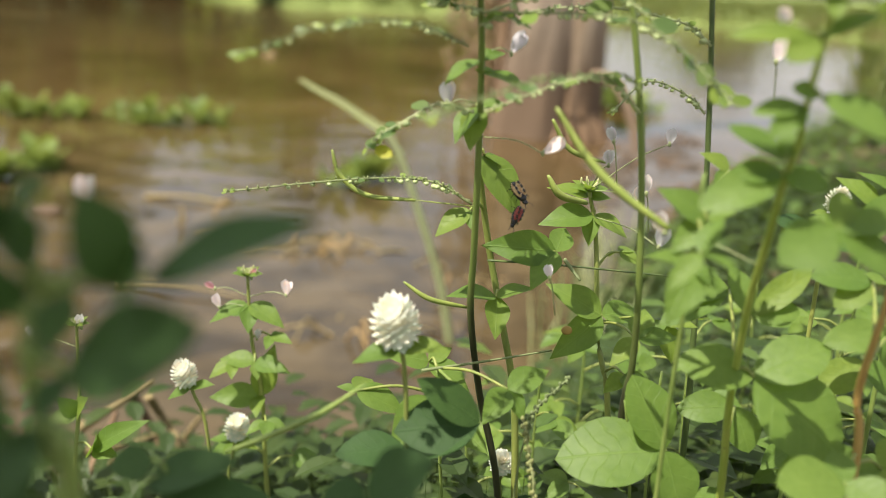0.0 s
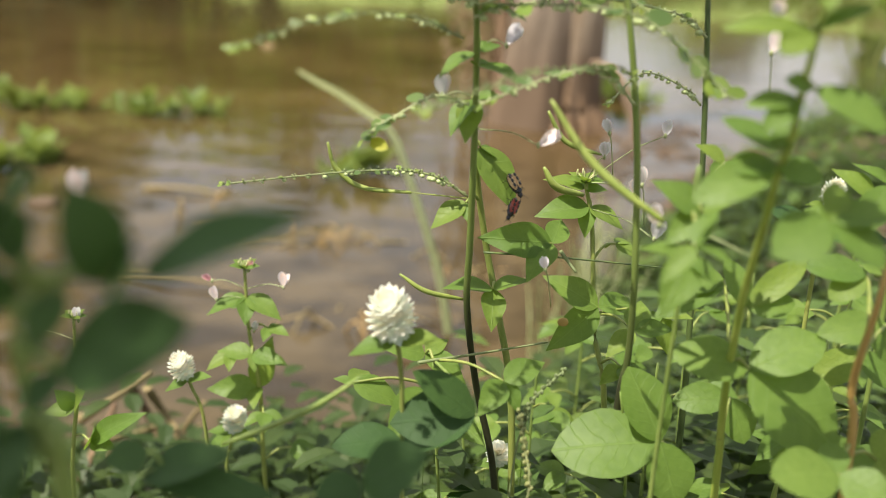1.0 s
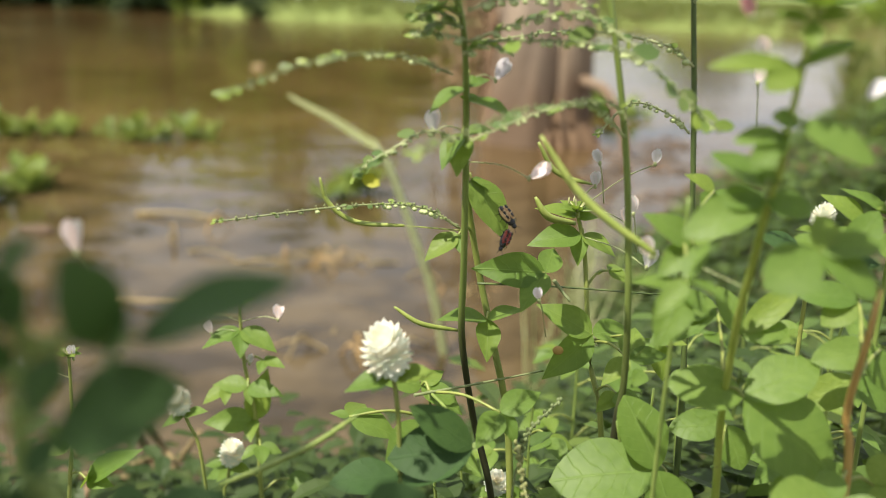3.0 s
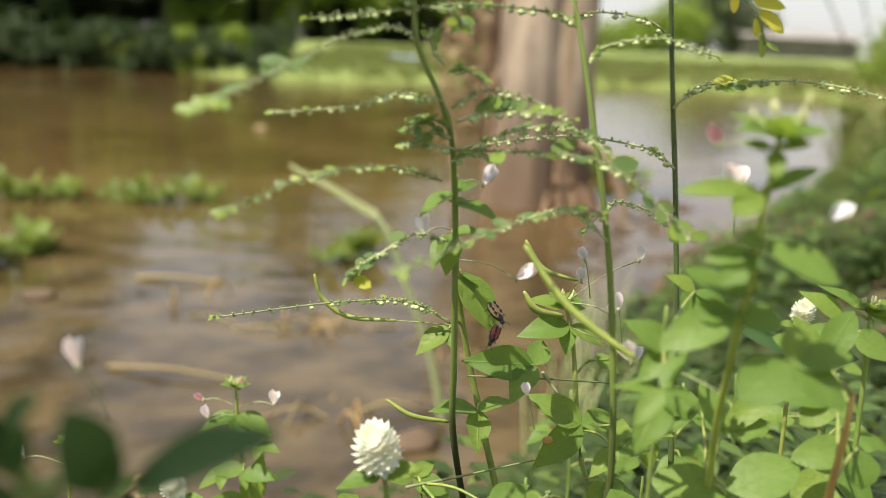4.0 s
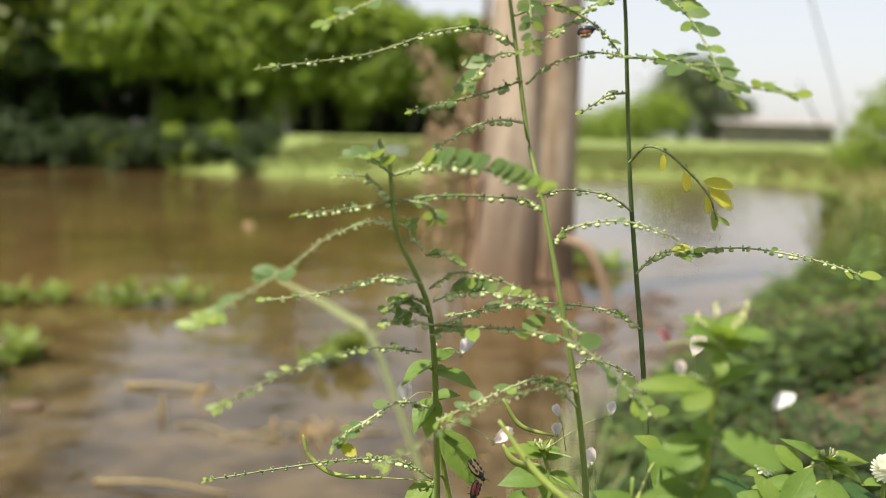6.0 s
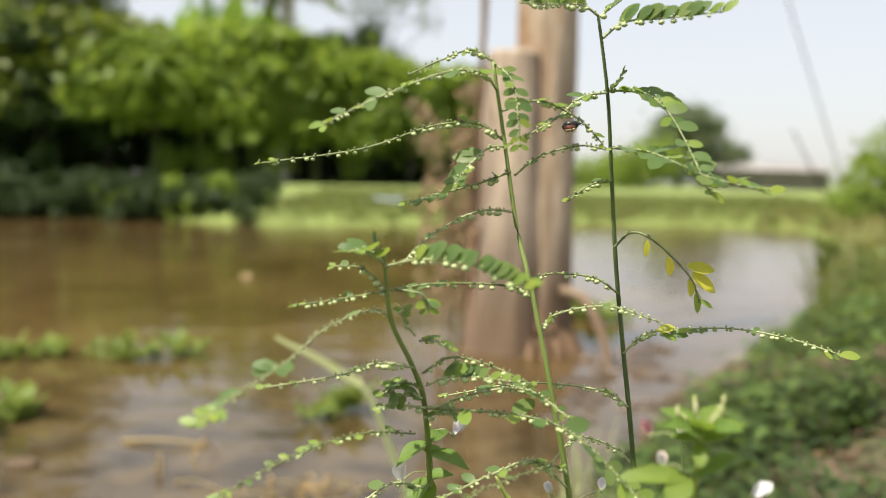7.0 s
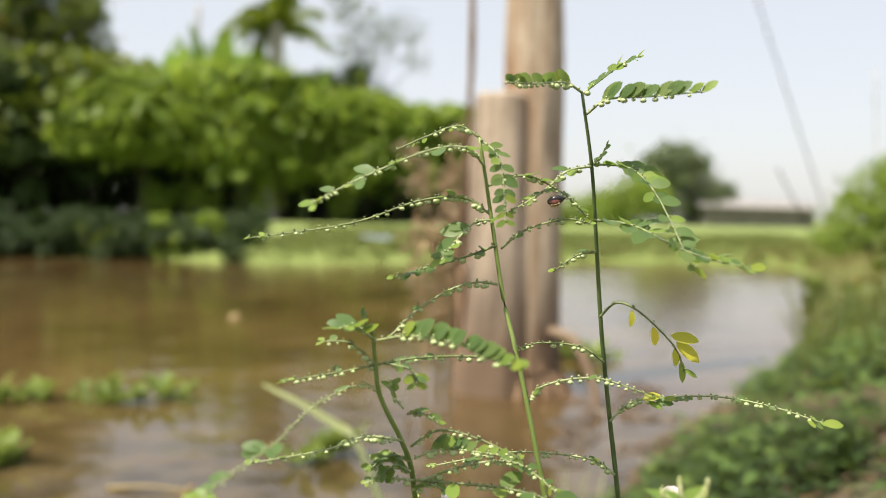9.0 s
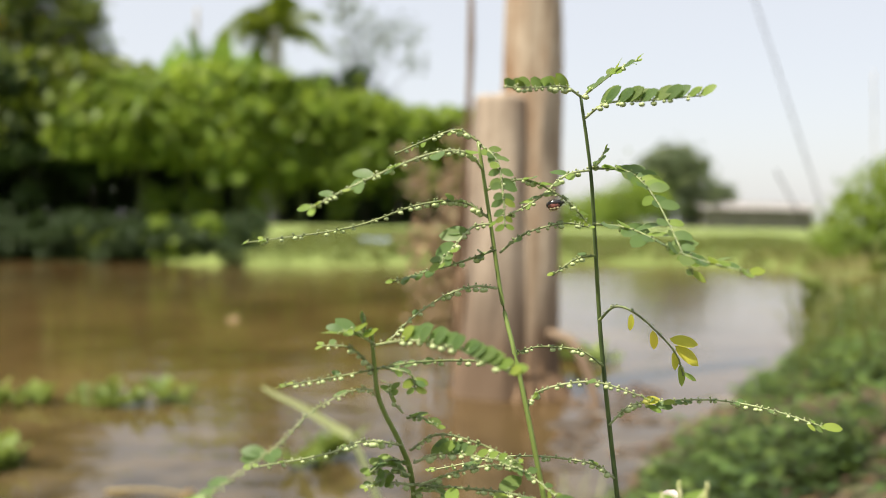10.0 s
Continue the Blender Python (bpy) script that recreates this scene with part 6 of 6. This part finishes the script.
gomphrena([(0.0094, 0.36, 0.5115), (0.0064, 0.36, 0.554), (0.0036, 0.36, 0.566)], 0.0212, "large white globe amaranth flower on a slim stalk", 1)
gomphrena([(-0.138, 0.52, 0.42), (-0.147, 0.52, 0.451), (-0.150, 0.52, 0.458)], 0.016, "small white globe amaranth flower above dry stalks", 2, False)
gomphrena([(-0.132, 0.55, 0.37), (-0.129, 0.55, 0.39), (-0.127, 0.55, 0.404)], 0.016, "small white globe amaranth flower near the shore", 3, False)
gomphrena([(0.066, 0.49, 0.40), (0.064, 0.49, 0.42), (0.064, 0.485, 0.432)], 0.014, "small white globe amaranth flower low among leaves", 4)
gomphrena([(0.228, 0.45, 0.609), (0.229, 0.45, 0.62), (0.23, 0.45, 0.625)], 0.012, "small white globe amaranth flower above broad leaves", 5)
gomphrena([(0.301, 0.45, 0.609), (0.3, 0.45, 0.619), (0.3, 0.45, 0.623)], 0.012, "small white globe amaranth flower beside a leaf", 6)


def pale_blade():
    root = thing("reed", (0.1, 1.75, -0.12), "bent pale green reed blade rising from the shallows", "reed")
    bm = bmesh.new()
    tube(bm, smooth_path([(0.03, 1.75, -0.14), (-0.009, 1.75, 0.068), (-0.035, 1.75, 0.165), (-0.078, 1.75, 0.284), (-0.114, 1.75, 0.377), (-0.135, 1.75, .413), (-0.149, 1.75, 0.428)], 5), lambda u: .009 - .002 * u, 8)
    part("stalk", bm, M["twig"], root)
    part("blade", blade_mesh("bent_blade", M["reed"], lambda u: 0.02 + 0.04 * (1 - u) ** .7, 8, .5, .02, 2), None, root, at=leaf_pose((-0.146, 1.75, .427), (-.163, .01, .09), (.2, -.6, .8), .2))


pale_blade()


# ---- the insects ----
def insect(name, label, length, back, spots, under="shell_black", dome=1.0):
    """A true bug along +x, its feet at z = 0."""
    root = thing(name, (0, 0, 0), label, "insect")
    b = bmesh.new()
    ball(b, (0, 0, length * .2), length * .5, (1, .42 * dome, .3 * dome ** .8), 14, 9)
    part("body", b, M[under], root)
    b = bmesh.new()
    ball(b, (length * .5, 0, length * .17), length * .12, (1.1, .9, .8), 9, 7)
    part("head", b, M["shell_black"], root)
    for sg in (-1, 1):
        b = bmesh.new()
        ball(b, (-length * .05, sg * length * .1, length * .30), length * .36, (1, .31 * dome, .31 * dome ** 1.5), 12, 8)
        part("wing_case", b, M[back], root)
        for q in range(3):
            b = bmesh.new()
            ball(b, (length * (-.28 + .2 * q), sg * length * .12, length * (.298 + .108 * dome ** 1.5) - abs(q - 1) * length * .02), length * .085, (1.3, .7, .4), 7, 5)
            part("spot", b, M[spots], root)
        b = bmesh.new()
        tube(b, smooth_path([(length * .57, sg * length * .04, length * .2), (length * .68, sg * length * .12, length * .25), (length * .82, sg * length * .17, length * .22)], 4), lambda u: length * .014, 5)
        part("antenna", b, M["shell_black"], root)
        for k in range(3):
            b = bmesh.new()
            x = length * (.25 - .22 * k)
            tube(b, smooth_path([(x, sg * length * .15, length * .15), (x + length * .05 * (1 - k), sg * length * .27, length * .2), (x + length * .1 * (1 - k), sg * length * .33, 0.0)], 4), lambda u: length * (.018 - .008 * u), 5)
            part("leg", b, M["shell_black"], root)
    return root


def facing(p, ahead, top):
    d = V(ahead).normalized()
    n = V(top)
    n = (n - d * n.dot(d)).normalized()
    return Matrix.Translation(p) @ Matrix((d, n.cross(d), n)).transposed().to_4x4()


bug_upper = insect("red_bug", "black and red bug with cream-patterned back on a leaf", 0.0135, "shell_orange", "shell_black", "shell_black", 1.15)
bug_lower = insect("red_bug", "black bug with red-edged back below its mate", 0.0122, "shell_red", "shell_black", "shell_black", 1.1)
beetle = insect("spotted_beetle", "dark reddish beetle with pale spots under a twig", 0.0095, "shell_brown", "shell_cream", dome=1.75)
BUG_UPPER = facing((0.057, 0.438, 0.626), (0.008, -0.007, -0.009), (0.45, -0.85, 0.25))
BUG_LOWER = facing((0.056, 0.438, 0.614), (-0.003, -0.006, -0.008), (0.55, -0.8, 0.1))
BEETLE = facing((0.107, 0.405, 0.877), (0.005, 0.0, 0.001), (0, -0.5, -0.85))
for ob, m in ((bug_upper, BUG_UPPER), (bug_lower, BUG_LOWER), (beetle, BEETLE)):
    ob.matrix_basis = m



# ---- cover of the banks ----
def herb_cover(name, spots, label, leaf, height, mat, seed, leaves=7, category="weeds"):
    """Low weeds: a clump of upturned leaves at each spot, joined."""
    r = np.random.RandomState(seed)
    verts, faces = [], []
    for x, y in spots:
        z = on_ground(x, y)
        h = height * r.uniform(.3, 1) * min(1, max(.3, pond_distance(np.array([x]), np.array([y]))[0] / .35))
        k = leaf * r.uniform(.6, 1.2)
        for i in range(leaves):
            a = i * 2.4 + r.rand()
            d = np.array([math.cos(a), math.sin(a), r.uniform(-.3, .5)])
            c = np.array([x, y, z + h * (i + 1) / leaves]) + d * k * .3
            s = np.cross(d, [0, 0, 1]); s /= np.linalg.norm(s) + 1e-9
            q = len(verts)
            lift = np.array([0, 0, k * .09])
            for u, w in ((0, .03), (.3, .26), (.65, .25), (1, .0)):
                m = c + d * k * u - np.array([0, 0, k * .22 * u * u])
                verts += [tuple(m + s * k * w + lift * w * 3), tuple(m), tuple(m - s * k * w + lift * w * 3)]
            for b in (q, q + 3, q + 6):
                faces += [(b, b + 1, b + 4, b + 3), (b + 1, b + 2, b + 5, b + 4)]
        q = len(verts)
        verts += [(x - .0015, y, z - .01), (x + .0015, y, z - .01), (x, y, z + h)]
        faces.append((q, q + 1, q + 2))
    single(name, raw_mesh(name, verts, faces, M[mat]), None, label, category, kind="stuff")


def scatter(n, x0, x1, y0, y1, seed, lo=0.05, hi=99, patchy=0.0):
    r = np.random.RandomState(seed)
    X, Y = r.uniform(x0, x1, n), r.uniform(y0, y1, n)
    d = pond_distance(X, Y)
    keep = (d > lo) & (d < hi)
    if patchy:
        v = np.array([noise.noise(Vector((a * 1.4, b * 1.1, 3.3))) + .6 * noise.noise(Vector((a * 4, b * 4, 7.7))) for a, b in zip(X, Y)])
        keep &= v + r.normal(size=n) * .12 > patchy * .6 - .25
    return list(zip(X[keep].tolist(), Y[keep].tolist()))


herb_cover("bank_weeds", scatter(6000, 0.25, 3.4, 1.6, 5.5, 1, 0.02, patchy=0.55), "low green weeds on the muddy bank", 0.045, 0.15, "herb_leaf", 1)
herb_cover("bank_weeds", scatter(4200, 0.9, 7, 4.5, 10, 2, 0.05, patchy=0.75), "low green weeds on the muddy bank", 0.08, 0.2, "herb_leaf", 2)
herb_cover("bright_weeds", scatter(2000, 0.3, 4.2, 1.9, 6.5, 21, 0.06, patchy=0.6), "brighter broad-leaved weeds scattered over the bank", 0.05, 0.26, "herb_bright", 21, 6)
herb_cover("bright_weeds", scatter(2000, 1.4, 6.5, 4.5, 9.5, 22, 0.08, patchy=0.8), "brighter broad-leaved weeds along the pond bank", 0.08, 0.26, "herb_bright", 22, 6)
herb_cover("tall_weeds", scatter(90, 0.7, 3.2, 2.3, 5.2, 31, 0.2), "taller broad-leaved weeds standing out of the bank cover", 0.08, 0.28, "herb_bright", 31, 7)
herb_cover("undergrowth", scatter(1100, -0.1, 1.1, 0.4, 1.75, 3, 0.03), "dense low undergrowth beneath the plants", 0.035, 0.2, "herb_leaf", 3, 9)
herb_cover("undergrowth", scatter(110, 0.0, 0.45, 0.4, 0.8, 6, 0.03), "leafy undergrowth beneath the plants", 0.04, 0.27, "herb_leaf", 6, 11)
herb_cover("undergrowth", scatter(70, 0.02, 0.5, 0.42, 0.85, 26, 0.03), "bright small-leaved weeds among the stems", 0.03, 0.28, "herb_bright", 26, 10)
herb_cover("undergrowth", scatter(230, -0.55, 0.05, 0.5, 1.1, 16, 0.02), "dark leafy undergrowth on the shore", 0.032, 0.19, "herb_leaf", 16, 9)
herb_cover("shore_weeds", scatter(260, -0.8, 0.0, 0.62, 1.12, 4, 0.02, patchy=0.3), "sparse low weeds on the muddy shore", 0.03, 0.1, "herb_leaf", 4)


herb_cover("bank_weeds", scatter(2600, -3.0, 3.0, -2.5, 1.1, 8, 0.05, patchy=0.3), "low weeds covering the near bank", 0.05, 0.09, "herb_leaf", 8)


def litter(spots, seed):
    r = np.random.RandomState(seed)
    verts, faces = [], []
    for x, y in spots:
        z = on_ground(x, y) + 0.012
        a, k = r.rand() * 6.28, r.uniform(.02, .06)
        d = np.array([math.cos(a), math.sin(a), r.uniform(-.1, .3)]); s = np.array([-math.sin(a), math.cos(a), r.uniform(-.2, .3)])
        c = np.array([x, y, z])
        q = len(verts)
        verts += [tuple(c - d * k), tuple(c + s * k * .45), tuple(c + d * k + [0, 0, k * .3]), tuple(c - s * k * .45)]
        faces.append((q, q + 1, q + 2, q + 3))
    single("leaf_litter", raw_mesh("leaf_litter", verts, faces, M["litter"]), None, "scattered brown dead leaves on the bank", "dead leaves", kind="stuff")


litter(scatter(6500, 0.3, 5, 1.4, 8, 7, 0.03), 7)


def stones():
    r = random.Random(9)
    for i in range(26):
        x, y = r.uniform(.7, 3.6), r.uniform(2.6, 7.5)
        if pond_distance(np.array([x]), np.array([y]))[0] < .03:
            continue
        s = r.uniform(.025, .07)
        bm = bmesh.new()
        bmesh.ops.create_icosphere(bm, subdivisions=2, radius=s, matrix=Matrix.Translation((x, y, on_ground(x, y) + s * .25)) @ Matrix.Diagonal((1, .8, .6, 1)))
        for v in bm.verts:
            v.co += v.normal * s * .35 * noise.noise(v.co * (1.2 / s) * .5)
        single("stone", bm, M["stone"], "rough brown-grey stone on the bank", "stone", "bank stones")


stones()


def grass_field(name, spots, h, w, label, mat, seed, per=7):
    r = np.random.RandomState(seed)
    verts, faces = [], []
    for x, y in spots:
        z = on_ground(x, y)
        for i in range(per):
            a = r.rand() * 6.28
            lean = r.uniform(.1, .6) * h
            bx, by = x + r.normal() * w * 3, y + r.normal() * w * 3
            t = h * r.uniform(.5, 1.1)
            dx, dy = math.cos(a), math.sin(a)
            q = len(verts)
            verts += [(bx - dy * w * .5, by + dx * w * .5, z - .01), (bx + dy * w * .5, by - dx * w * .5, z - .01), (bx + dx * lean * .4 + dy * w * .4, by + dy * lean * .4 - dx * w * .4, z + t * .6), (bx + dx * lean * .4 - dy * w * .4, by + dy * lean * .4 + dx * w * .4, z + t * .6), (bx + dx * lean, by + dy * lean, z + t)]
            faces += [(q, q + 1, q + 2, q + 3), (q + 3, q + 2, q + 4)]
    single(name, raw_mesh(name, verts, faces, M[mat]), None, label, "grass", kind="stuff")


grass_field("far_grass", scatter(3200, -3.6, 9, 16.5, 25, 12, 0.02), 0.16, 0.025, "sunlit short grass on the far bank", "grass", 12)
grass_field("field_grass", scatter(4200, 3, 13, 7.5, 20, 13, 0.05, patchy=0.2), 0.16, 0.025, "dry pale grass on the low bank beside the pond", "pale_grass", 13)
grass_field("tall_grass", scatter(26, 2.0, 3.0, 4.6, 5.6, 14, 0.1), 0.55, 0.012, "tuft of tall green grass on the bank", "grass", 14)
grass_field("shore_grass", scatter(60, 0.15, 0.5, 1.3, 2.6, 15, -0.08, 0.1), 0.22, 0.006, "thin pale grass at the water's edge", "reed", 15, 3)


def unseen_shade_shrub():
    """An unseen shrub added behind the camera; its branches shade the nearest leaves."""
    root = thing("unseen_shade_shrub", (-1.1, -0.6, on_ground(-1.1, -0.6)), "unseen shrub added to shade the nearest leaves", "shrub")
    # lobes are set along the sun's rays to block light from low leaves
    lobes = [(-0.32, -0.07, 1.385, .055, .06, .03), (-0.39, -0.06, 1.39, .07, .085, .035), (-0.41, -0.08, 1.40, .07, .08, .035), (-0.38, -0.04, 1.37, .06, .08, .03), (-0.5, -0.15, 1.43, .09, .09, .05), (-0.64, -0.27, 1.42, .13, .13, .08), (-0.85, -0.42, 1.38, .18, .18, .12), (-0.445, 0.055, 1.40, .045, .05, .03), (-0.48, 0.11, 1.41, .05, .05, .03)]
    for l in lobes:
        bm = bmesh.new()
        tube(bm, smooth_path([(-1.1, -0.6, on_ground(-1.1, -0.6) - .02), (-1.05, -0.55, 0.9), l[:3]], 5), lambda u: 0.014 * (1 - .7 * u), 7, .1)
        part("limb", bm, M["grey_bark"], root)
    part("crown", foliage("crown", lobes, 1300, 0.05, M["tree_leaf"], 77), None, root)


unseen_shade_shrub()


# ---- what moves ----
def motions():
    def nudged(m, turn, shift):
        return m @ Matrix.Translation(shift) @ pose(0, 0, 0, *turn)
    walk(bug_upper, [(0, BUG_UPPER), (1.0, nudged(BUG_UPPER, (0, 2, -3), (0, 0, 0))), (2.0, nudged(BUG_UPPER, (0, 3, 5), (0.0004, 0, 0))),
                     (4.0, nudged(BUG_UPPER, (0, 1, 2), (0.0003, 0, 0))), (6.0, nudged(BUG_UPPER, (0, 2, 4), (0.0005, 0, 0))), (10.0, nudged(BUG_UPPER, (0, 2, 4), (0.0005, 0, 0)))])
    walk(bug_lower, [(0, BUG_LOWER), (1.0, nudged(BUG_LOWER, (0, 0, 2), (0, 0, 0))), (2.0, nudged(BUG_LOWER, (0, 1, -3), (0, 0, 0))),
                     (4.0, BUG_LOWER), (10.0, nudged(BUG_LOWER, (0, 0, 3), (0, 0, 0)))])
    walk(beetle, [(0, BEETLE), (7.5, BEETLE), (8.5, nudged(BEETLE, (0, 0, 4), (0, 0, 0))), (10.0, nudged(BEETLE, (0, 0, -2), (0, 0, 0)))])


motions()
